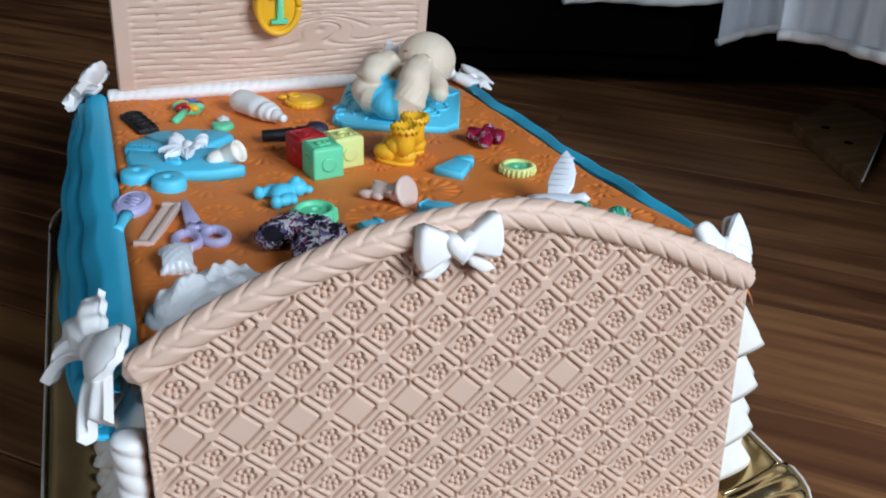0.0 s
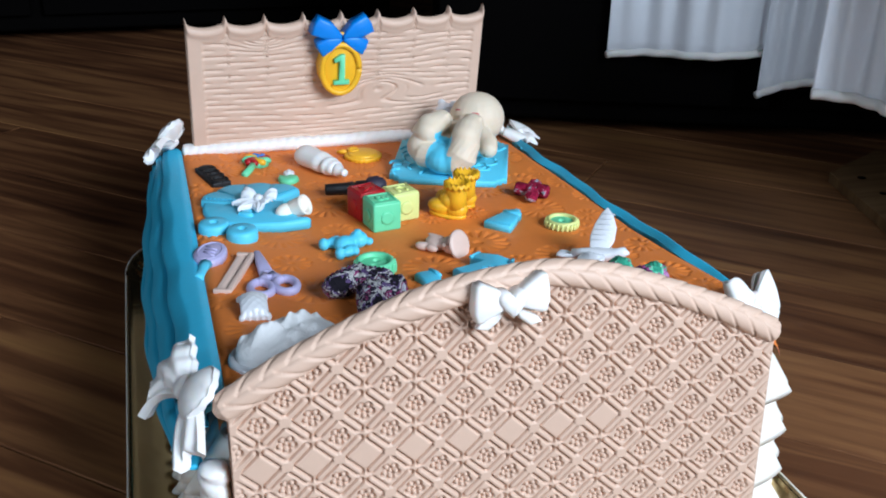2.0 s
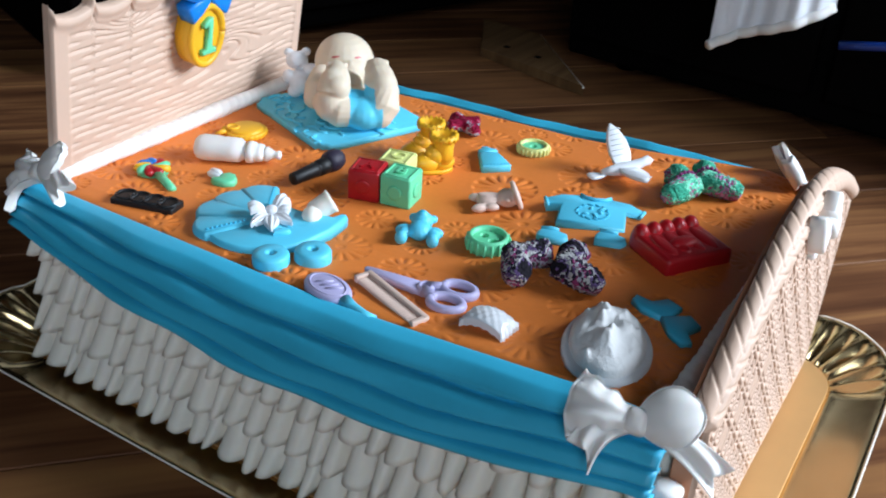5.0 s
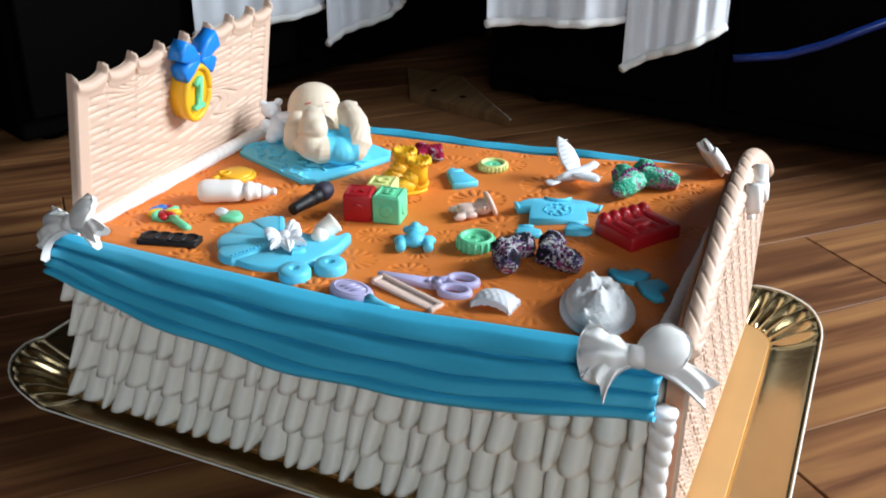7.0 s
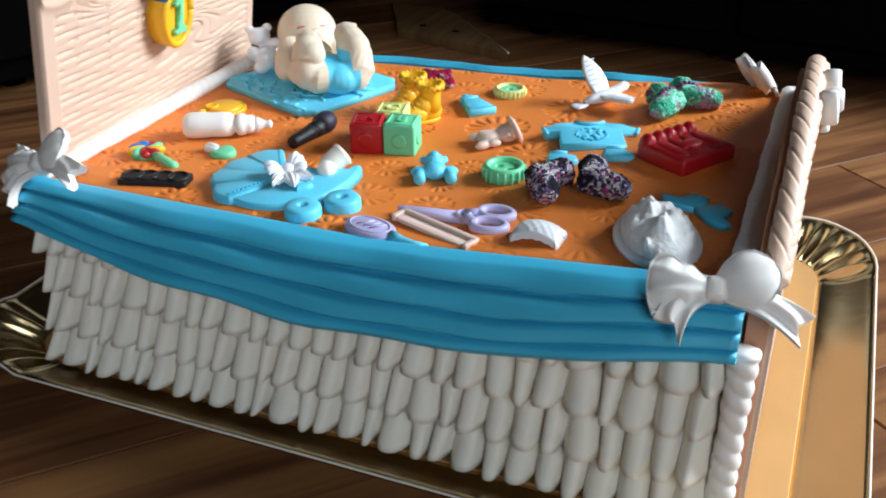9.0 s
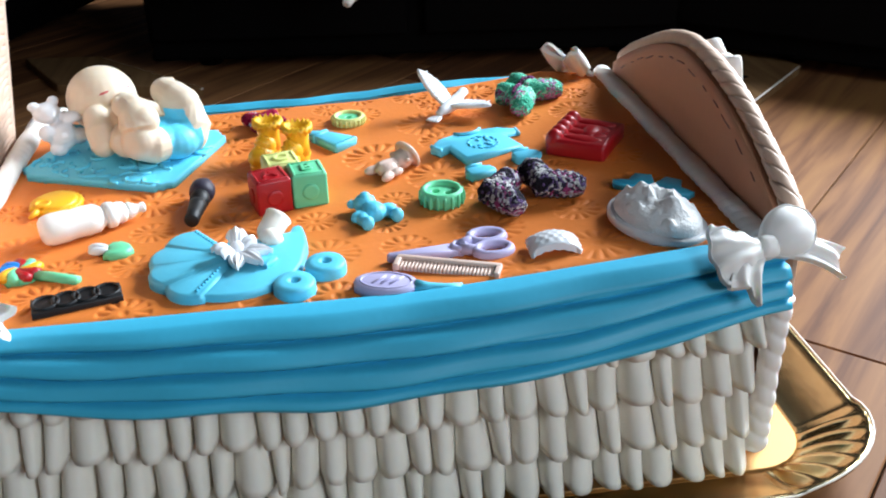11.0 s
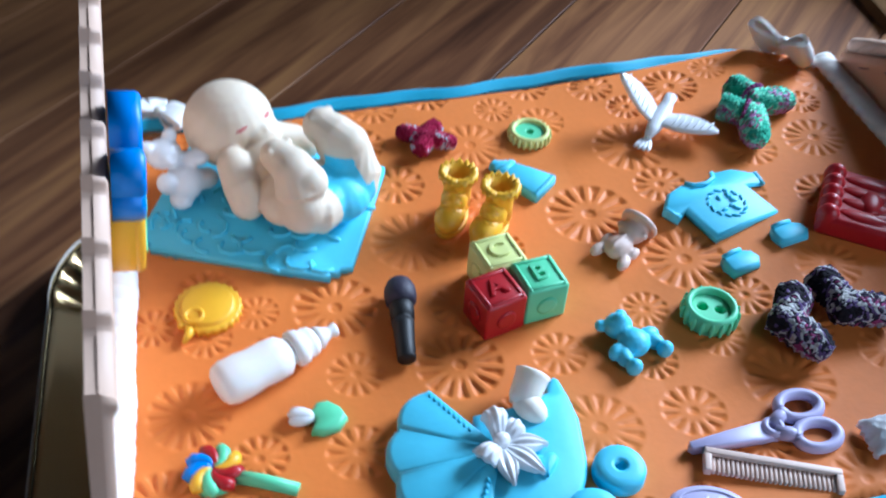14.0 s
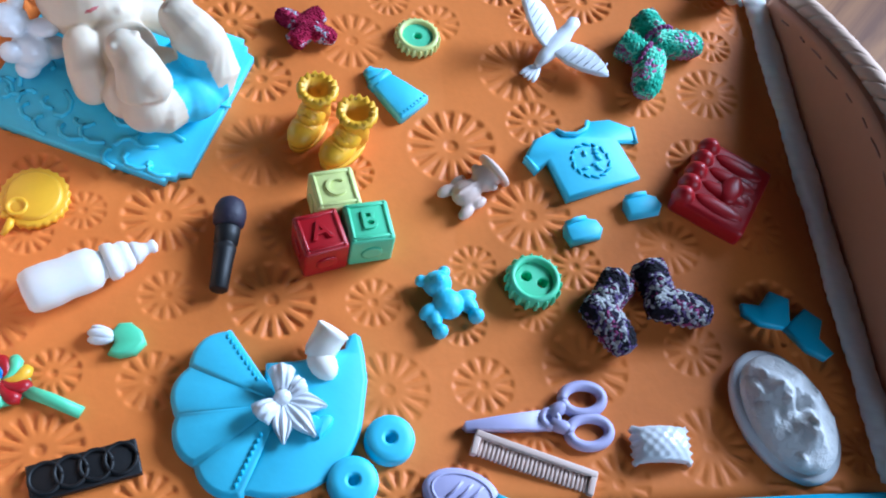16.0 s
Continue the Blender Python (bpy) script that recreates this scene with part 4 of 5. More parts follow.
def flat_bottle():
    t = thing("flat_bottle", lying(0.0815, 0.2455, -136), "flat blue fondant baby bottle with stitched edge", "baby bottle")
    bm = bmesh.new()
    slab(bm, [(0.0115, -0.0065), (0.020, -0.0085), (0.0345, -0.0108), (0.0358, -0.0095), (0.0358, 0.0095), (0.0345, 0.0108), (0.020, 0.0085), (0.0115, 0.0065)], 0, 0.0058, 0.0014)
    part("body", bm, M_SKYBLUE, t)
    bm = bmesh.new()
    slab(bm, [(0.0075, -0.0064), (0.0118, -0.0070), (0.0118, 0.0070), (0.0075, 0.0064)], 0, 0.0064, 0.0014)
    part("collar", bm, M_SKYBLUE, t)
    bm = bmesh.new()
    slab(bm, [(0.0005, -0.0022), (0.003, -0.0030), (0.0078, -0.0058), (0.0078, 0.0058), (0.003, 0.0030), (0.0005, 0.0022)], 0, 0.0054, 0.0014)
    part("teat", bm, M_SKYBLUE, t)
    for k in range(8):
        bm = bmesh.new()
        ball(bm, (0.0008, 0.0005, 0.0004), (0.0335, -0.0088 + 0.0025 * k, 0.0058), seg=8, rings=5)
        part("stitch", bm, M_BLUE, t)


def button(x, y, r, h, rim, face, holes, teeth, label):
    t = thing("button", lying(x, y, 20), label, "button", "sugar buttons")
    bm = bmesh.new()
    lathe(bm, [(r * 0.86, 0), (r * 0.92, h * 0.4), (r * 0.90, h * 0.85), (r * 0.82, h), (r * 0.70, h * 0.95), (r * 0.66, h * 0.62), (r * 0.62, h * 0.05)], None, 36)
    part("rim", bm, rim, t)
    q, a = np.meshgrid(np.linspace(0.01, 0.65, 26), np.linspace(0, 2 * np.pi, 73), indexing="ij")
    u, v = q * np.cos(a), q * np.sin(a)
    z = np.full_like(u, h * 0.70)
    for dx, dy in holes:
        z = z - h * 0.62 * np.clip((0.19 - np.hypot(u - dx, v - dy)) / 0.05, 0, 1)
    grid_mesh("face", np.stack([u * r, v * r, z], -1), face, t, "sunk face with pierced holes")
    for k in range(teeth):
        a = 2 * math.pi * k / teeth
        bm = bmesh.new()
        ball(bm, (r * 0.10, r * 0.085, h * 0.44), (r * 0.93 * math.cos(a), r * 0.93 * math.sin(a), h * 0.45), seg=8, rings=6)
        part("tooth", bm, rim, t)
    return t


def small_doll():
    bm = bmesh.new()
    ball(bm, (0.0078, 0.0072, 0.0062), (0, 0, 0.0068))
    lathe(bm, [(0.0004, -0.002), (0.0100, -0.0016), (0.0104, 0.0005), (0.0088, 0.0016), (0.0004, 0.0022)], pose(0.0058, 0, 0.0085, 0, 68, 0), 22)
    ball(bm, (0.0085, 0.0068, 0.0052), (-0.0125, 0, 0.0050))
    for s in (-1, 1):
        ball(bm, (0.0048, 0.0026, 0.0026), (-0.0110, s * 0.0078, 0.0040), pose(0, 0, 0))
        ball(bm, (0.0056, 0.0030, 0.0030), (-0.0200, s * 0.0048, 0.0032), pose(0, 0, 0, 0, 0, s * -8))
        ball(bm, (0.0022, 0.0020, 0.0020), (-0.0012, s * 0.0068, 0.0085))
    ball(bm, (0.0080, 0.0012, 0.0012), (-0.0130, 0, 0.0098))
    tagged(link("baby_doll", blended(bm, 0.0007, 2), M_BEIGE), "tiny pale pink sugar doll wearing a round hat", "doll").matrix_world = lying(0.0125, 0.1885, -52)


def shirt():
    t = thing("baby_shirt", lying(0.0265, 0.1345, -71, size=1.04), "sky blue fondant baby shirt with embossed front", "shirt")
    half = [(0.0, -0.0195), (0.0205, -0.0195), (0.0200, 0.0035), (0.0285, -0.0005), (0.0310, 0.0085), (0.0215, 0.0170), (0.0100, 0.0192), (0.0070, 0.0160), (0.0, 0.0140)]
    outline = half + [(-x, y) for x, y in half[-2:0:-1]]
    bm = bmesh.new()
    slab(bm, outline, 0, 0.0056, 0.0020)
    part("body", bm, M_SKYBLUE, t)
    bm = bmesh.new()
    tube(bm, [(-0.0092, 0.0182, 0.0056), (-0.006, 0.0142, 0.0062), (0, 0.0124, 0.0064), (0.006, 0.0142, 0.0062), (0.0092, 0.0182, 0.0056)], 0.0013, 8)
    part("collar", bm, M_SKYBLUE, t)
    for s in (-1, 1):
        bm = bmesh.new()
        tube(bm, [(s * 0.0280, -0.0004, 0.0048), (s * 0.0305, 0.0085, 0.0048)], 0.0013, 8)
        part("cuff", bm, M_SKYBLUE, t)
    r = random.Random(3)
    # embossed ring of dashes, its shadow lines painted in the darker blue
    for k in range(14):
        a = 2 * math.pi * k / 14
        bm = bmesh.new()
        ball(bm, (0.0018 + r.random() * 0.001, 0.0008, 0.0007), m=pose(0.0095 * math.cos(a), -0.0035 + 0.0095 * math.sin(a), 0.0058, 0, 0, math.degrees(a) + 70), seg=8, rings=5)
        part("motif", bm, M_BLUE, t)
    for k in range(9):
        bm = bmesh.new()
        ball(bm, (0.0020, 0.0010, 0.0008), m=pose(r.uniform(-0.006, 0.006), r.uniform(-0.010, 0.004), 0.0060, 0, 0, r.uniform(0, 180)), seg=8, rings=5)
        part("motif", bm, M_SKYBLUE, t)


def blue_bootee(x, y, rz):
    t = thing("blue_bootee", lying(x, y, rz), "tiny sky blue fondant bootee beside the shirt", "bootee", "blue bootees")
    bm = bmesh.new()
    slab(bm, [(-0.0095, -0.0050), (0.006, -0.0062), (0.0095, -0.002), (0.0085, 0.0035), (0.0025, 0.0068), (-0.0080, 0.0066), (-0.0102, 0.002)], 0, 0.0054, 0.002)
    part("shoe", bm, M_SKYBLUE, t)
    bm = bmesh.new()
    tube(bm, [(-0.0080, 0.0058, 0.0052), (-0.002, 0.0062, 0.0056), (0.0030, 0.0058, 0.0052)], 0.0014, 8)
    part("cuff", bm, M_SKYBLUE, t)


def red_castle():
    t = thing("red_jelly", lying(0.0035, 0.0700, 146, size=1.05), "glossy translucent red jelly shape with rounded teeth", "ornament")
    bm = bmesh.new()
    box(bm, (0.043, 0.037, 0.011), (0, 0, 0.0055), bevel=0.0025)
    part("base", bm, M_RED, t)
    for k in range(5):
        bm = bmesh.new()
        ball(bm, (0.0049, 0.0056, 0.0070), (-0.0168 + 0.0084 * k, -0.0142, 0.0088))
        part("tooth", bm, M_RED, t)
    bm = bmesh.new()
    for k in range(4):
        ball(bm, (0.0042, 0.0125, 0.0020), (-0.0135 + 0.0090 * k, 0.0025, 0.0108))
    ball(bm, (0.0090, 0.0055, 0.0030), (0.001, 0.004, 0.0112))
    part("relief", bm, M_RED, t)


def dove():
    t = thing("dove", lying(0.0955, 0.1445, -41, size=0.94), "white fondant dove with spread ribbed wings", "bird figure")
    bm = bmesh.new()
    tube(bm, [(-0.016, 0, 0.0062), (-0.008, 0, 0.0066), (0.002, 0, 0.0074), (0.010, 0, 0.0088), (0.016, 0, 0.0115), (0.021, 0, 0.0130), (0.0245, 0, 0.0128)], [0.0022, 0.0042, 0.0058, 0.0052, 0.0038, 0.0040, 0.0008], 14, 0.9)
    part("body", bm, M_PEARL, t)
    for a in (-18, -6, 6, 18):
        bm = bmesh.new()
        m = Matrix.Translation((-0.012, 0, 0.0050)) @ pose(0, 0, 0, 0, 0, 180 + a)
        ball(bm, (0.0078, 0.0022, 0.0015), (0.0070, 0, -0.0016), m, 10, 7)
        part("tail_feather", bm, M_PEARL, t)
    for s, lift in ((1, 42), (-1, 10)):
        bm = bmesh.new()
        out = [(0.0065, 0.0), (0.0090, 0.010), (0.0080, 0.020), (0.0035, 0.029), (-0.0020, 0.0345), (-0.0050, 0.030), (-0.0078, 0.020), (-0.0085, 0.010), (-0.0060, 0.0)]
        slab(bm, [(x, s * y) for x, y in out], -0.0012, 0.0014, 0.0010)
        me = bpy.data.meshes.new("wing")
        bmesh.ops.recalc_face_normals(bm, faces=bm.faces)
        for f in bm.faces:
            f.smooth = True
        bm.to_mesh(me)
        bm.free()
        me.materials.append(M_PEARL)
        w = new("wing", me)
        w.parent = t
        w.matrix_local = Matrix.Translation((0.002, s * 0.003, 0.0088)) @ pose(0, 0, 0, s * lift, 0, 0)
        for k in range(6):
            bm = bmesh.new()
            yy = 0.007 + 0.0042 * k
            tube(bm, [(-0.0078 + 0.0007 * k, s * yy, 0.0012), (0.003, s * (yy + 0.0015), 0.0015), (0.0068 - 0.0004 * k, s * (yy + 0.001), 0.0012)], 0.0004, 6)
            part("rib", bm, M_PEARL, w)


def knit_bootee(x, y, rz, mat_, label, scale=1.0, lean=1, cuff=None):
    t = thing("knitted_bootee", lying(x, y, rz), label, "bootee", "knitted bootees")
    t.scale = (scale,) * 3

    def yarn(name, pts, radii, m_, seg=28):
        bm = bmesh.new()
        pts = [Vector(p) for p in pts]
        n = 26
        P, Q = [], []
        for k in range(n + 1):
            f = k / n * (len(pts) - 1)
            i = min(int(f), len(pts) - 2)
            P.append(pts[i].lerp(pts[i + 1], f - i))
            Q.append((radii[i] + (radii[i + 1] - radii[i]) * (f - i)) * (1 + (0.07 if k % 2 else -0.05)))
        tube(bm, P, Q, seg, 0.95)
        for i, v in enumerate(bm.verts):
            row, col = divmod(i, seg)
            c = P[min(row, n)]
            v.co = c + (v.co - c) * (1.0 + (0.05 if (col // 2 + row) % 2 else -0.04))
        return part(name, bm, m_, t)

    yarn("foot", [(0.0210, 0, 0.0068), (0.0200, 0, 0.0070), (0.0150, 0, 0.0080), (0.006, 0, 0.0085), (-0.004, 0, 0.0085), (-0.0068, 0, 0.0085)], [0.0010, 0.0046, 0.0068, 0.0072, 0.0068, 0.002], mat_)
    yarn("cuff", [(0.0005, 0.001 * lean, 0.0085), (-0.002, 0.006 * lean, 0.0092), (-0.0050, 0.0125 * lean, 0.0088), (-0.0062, 0.0160 * lean, 0.0085), (-0.0064, 0.0165 * lean, 0.0085)], [0.0062, 0.0066, 0.0072, 0.0070, 0.0030], mat_)
    if cuff:
        bm = bmesh.new()
        n = 18
        for k in range(n):
            a = 2 * math.pi * k / n
            ball(bm, (0.0013, 0.0012, 0.0013), (-0.0012 + 0.0071 * math.cos(a), (0.0044 + 0.0022 * math.cos(a)) * lean, 0.0090 + 0.0069 * math.sin(a)), seg=8, rings=5)
        part("ankle_band", bm, cuff, t, "plum yarn band")


def teddy():
    bm = bmesh.new()
    ball(bm, (0.0086, 0.0080, 0.0066), (0, 0, 0.0058))
    ball(bm, (0.0074, 0.0078, 0.0066), (0.0120, 0, 0.0068))
    ball(bm, (0.0034, 0.0038, 0.0030), (0.0118, 0, 0.0122))
    for s in (-1, 1):
        ball(bm, (0.0034, 0.0034, 0.0030), (0.0172, s * 0.0068, 0.0060))
        ball(bm, (0.0040, 0.0064, 0.0040), (0.0030, s * 0.0100, 0.0048), pose(0, 0, 0, 0, 0, s * 14))
        ball(bm, (0.0070, 0.0046, 0.0044), (-0.0070, s * 0.0074, 0.0046), pose(0, 0, 0, 0, 0, s * -24))
        ball(bm, (0.0040, 0.0044, 0.0050), (-0.0118, s * 0.0106, 0.0052))
    me = blended(bm, 0.0007, 2)
    for mt in (M_SKYBLUE, M_BLUE):
        me.materials.append(mt)
    for f in me.polygons:
        for p in ((0.0142, 0.0034, 0.0128), (0.0142, -0.0034, 0.0128), (0.0112, 0, 0.0150)):
            if (f.center - Vector(p)).length < 0.0014:
                f.material_index = 1
    ob = link("teddy_bear", me, [])
    tagged(ob, "small sky blue sugar teddy bear lying on its back", "teddy bear").matrix_world = lying(-0.0556, 0.2120, 24, size=0.9)


def scissors():
    t = thing("scissors", lying(-0.1122, 0.1720, 94, size=0.95), "lilac fondant scissors with two round handles", "scissors")
    bm = bmesh.new()
    slab(bm, [(0.000, -0.0048), (0.020, -0.0038), (0.0385, -0.0023), (0.0400, 0.0000), (0.0385, 0.0023), (0.020, 0.0038), (0.000, 0.0050)], 0, 0.0046, 0.0010)
    part("blade", bm, M_LILAC, t)
    bm = bmesh.new()
    lathe(bm, [(0.0052, 0), (0.0054, 0.0048), (0.0042, 0.0062), (0.0026, 0.0060), (0.0022, 0.0044), (0.0003, 0.0044)], pose(-0.001, 0, 0), 20)
    part("pivot", bm, M_LILAC, t)
    for s in (-1, 1):
        bm = bmesh.new()
        c = Vector((-0.0185, s * 0.0080, 0))
        ring = [(c.x + 0.0098 * math.cos(a), c.y + 0.0068 * math.sin(a), 0.0036) for a in (2 * math.pi * k / 28 for k in range(29))]
        tube(bm, ring, 0.0026, 10, 1.2)
        tube(bm, [(-0.001, s * 0.002, 0.0034), (-0.0075, s * 0.0050, 0.0036), (-0.0110, s * 0.0070, 0.0036)], [0.0034, 0.0034, 0.0026], 10)
        part("handle", bm, M_LILAC, t)


def comb():
    t = thing("comb", lying(-0.1320, 0.1805, 69, size=0.95), "pale pink fondant comb with fine teeth", "comb")
    bm = bmesh.new()
    box(bm, (0.0580, 0.0034, 0.0046), (0, -0.0044, 0.0023), bevel=0.0008)
    part("spine", bm, M_BEIGE, t)
    for s in (-1, 1):
        bm = bmesh.new()
        box(bm, (0.0032, 0.0112, 0.0044), (s * 0.0276, 0, 0.0022), bevel=0.0007)
        part("end_tooth", bm, M_BEIGE, t)
    bm = bmesh.new()
    box(bm, (0.0530, 0.0070, 0.0022), (0, 0.0005, 0.0011))
    part("web", bm, M_BEIGE, t)
    for k in range(26):
        bm = bmesh.new()
        box(bm, (0.0015, 0.0090, 0.0030), (-0.0250 + 0.0020 * k, 0.0005, 0.0015), bevel=0.0004, seg=1)
        part("tooth", bm, M_BEIGE, t)


def hairbrush():
    t = thing("hairbrush", lying(-0.1440, 0.2130, -106, size=0.89), "lilac fondant hairbrush with a pale blue handle", "hairbrush")
    bm = bmesh.new()
    slab(bm, ring_outline(0.0185, 0.0118, 32), 0, 0.0066, 0.0022)
    part("back", bm, M_LILAC, t)
    bm = bmesh.new()
    ring = [(0.0145 * math.cos(a), 0.0086 * math.sin(a), 0.0064) for a in (2 * math.pi * k / 32 for k in range(33))]
    tube(bm, ring, 0.0008, 6)
    part("rim_line", bm, M_LILAC, t)
    for k in range(3):
        bm = bmesh.new()
        tube(bm, [(-0.007 + 0.005 * k, -0.004, 0.0066), (-0.003 + 0.005 * k, 0.001, 0.0070), (-0.001 + 0.005 * k, 0.005, 0.0066)], 0.0008, 6)
        part("engraving", bm, M_LILAC, t)
    bm = bmesh.new()
    tube(bm, [(0.0165, 0, 0.0034), (0.024, 0, 0.0034), (0.034, 0, 0.0034), (0.0425, 0, 0.0034)], [0.0050, 0.0034, 0.0032, 0.0042], 12, 0.8)
    part("handle", bm, M_SKYBLUE, t, "pale blue handle")


def candy():
    t = thing("wrapped_sweet", lying(-0.1265, 0.1235, -92, size=0.87), "pearl white fondant pillow sweet with crimped ends", "sweet")
    u, v = np.meshgrid(np.linspace(-1, 1, 41), np.linspace(-1, 1, 17), indexing="ij")
    crimp = np.clip((np.abs(u) - 0.80) / 0.2, 0, 1)
    x = u * 0.0150 + crimp * np.sign(u) * 0.0010 * np.cos(v * 16)
    y = v * (0.0088 + 0.0016 * crimp)
    arch_z = 0.0030 + 0.0058 * (1 - u ** 2) ** 0.8
    z = arch_z + 0.0030 * (1 - v ** 2) * (1 - crimp) + 0.0004 * np.sin(u * 17) * np.cos(v * 9) + 0.0006 * crimp * np.cos(v * 18)
    back = np.zeros((*u.shape, 3))
    back[..., 2] = -np.minimum(arch_z - 0.0004, 0.0045)
    shell("wrapper", np.stack([x, y, z], -1), back, M_PEARL, t)


def plaque():
    """An oval shell-like relief, a rounded heap of soft folds on a thin base."""
    t = thing("relief_plaque", lying(-0.1150, 0.0640, 20, size=0.95), "pearl white oval plaque with a soft modelled relief", "plaque")
    bm = bmesh.new()
    slab(bm, ring_outline(0.0345, 0.0235, 48), 0, 0.0048, 0.002)
    part("base", bm, M_PEARL, t)
    rr_, th_ = np.meshgrid(np.linspace(0.001, 1, 40), np.linspace(0, 2 * np.pi, 97), indexing="ij")
    u, v = rr_ * np.cos(th_), rr_ * np.sin(th_)
    x, y = u * 0.0305, v * 0.0200
    dome = np.sqrt(np.clip(1 - rr_ ** 2, 0, 1))
    z = 0.0040 + 0.0120 * dome ** 0.7
    for cx, cy, rad, h in ((-0.42, 0.05, 0.36, 0.0058), (0.36, 0.20, 0.36, 0.0056), (0.42, -0.28, 0.28, 0.0030), (-0.08, -0.40, 0.26, 0.0032), (0.00, 0.02, 0.20, -0.0036)):
        z = z + h * np.exp(-((u - cx) ** 2 + (v - cy) ** 2) / (rad * rad) * 1.8) * dome ** 0.5
    r = random.Random(21)
    for k in range(46):
        a, q = r.uniform(0, 6.28), r.uniform(0.15, 0.92)
        w = r.uniform(0.06, 0.11)
        z = z + r.uniform(0.0011, 0.0020) * np.exp(-((u - q * math.cos(a)) ** 2 + (v - q * math.sin(a)) ** 2) / (w * w))
    grid_mesh("relief", np.stack([x, y, z], -1), M_PLASTER, t)


def sock(x, y, rz, flip):
    bm = bmesh.new()
    out = [(-0.0085, -0.004), (0.002, -0.0052), (0.0090, -0.0030), (0.0098, 0.0012), (0.003, 0.0022), (0.0000, 0.0090), (-0.0075, 0.0080)]
    slab(bm, [(a, b * flip) for a, b in out], 0, 0.0030, 0.001)
    ob = part("sock", bm, M_BLUE)
    ob.matrix_world = lying(x, y, rz, size=1.35)
    tagged(ob, "flat blue fondant baby sock lying near the footboard", "sock", "blue socks")


def blanket():
    t = thing("blanket", lying(0.0675, 0.3670, -21), "sky blue embossed fondant blanket with notched corners", "blanket")
    a, b, c = 0.0475, 0.0535, 0.009
    out = []
    for sx, sy, first in ((1, -1, True), (1, 1, False), (-1, 1, True), (-1, -1, False)):
        n = [(sx * (a - c), sy * b), (sx * (a - c * 0.8), sy * (b - c * 0.55)), (sx * (a - c * 0.45), sy * (b - c * 0.6)), (sx * (a - c * 0.4), sy * (b - c)), (sx * a, sy * (b - c))]
        out += n if first else n[::-1]
    bm = bmesh.new()
    slab(bm, out, 0, 0.0052, 0.001)
    part("sheet", bm, M_SKYBLUE, t)
    r = random.Random(8)
    for k in range(64):
        px, py = r.uniform(-a + 0.006, a - 0.006), r.uniform(-b + 0.006, b - 0.006)
        bm = bmesh.new()
        g = r.uniform(0, 6.28)
        ln = r.uniform(0.004, 0.0075)
        tube(bm, [(px + ln * math.cos(g + q * 0.5) * q / 3 * 1.5, py + ln * math.sin(g + q * 0.5) * q / 3 * 1.5, 0.0054) for q in range(5)], 0.0012, 6)
        part("scroll", bm, M_SKYBLUE, t)


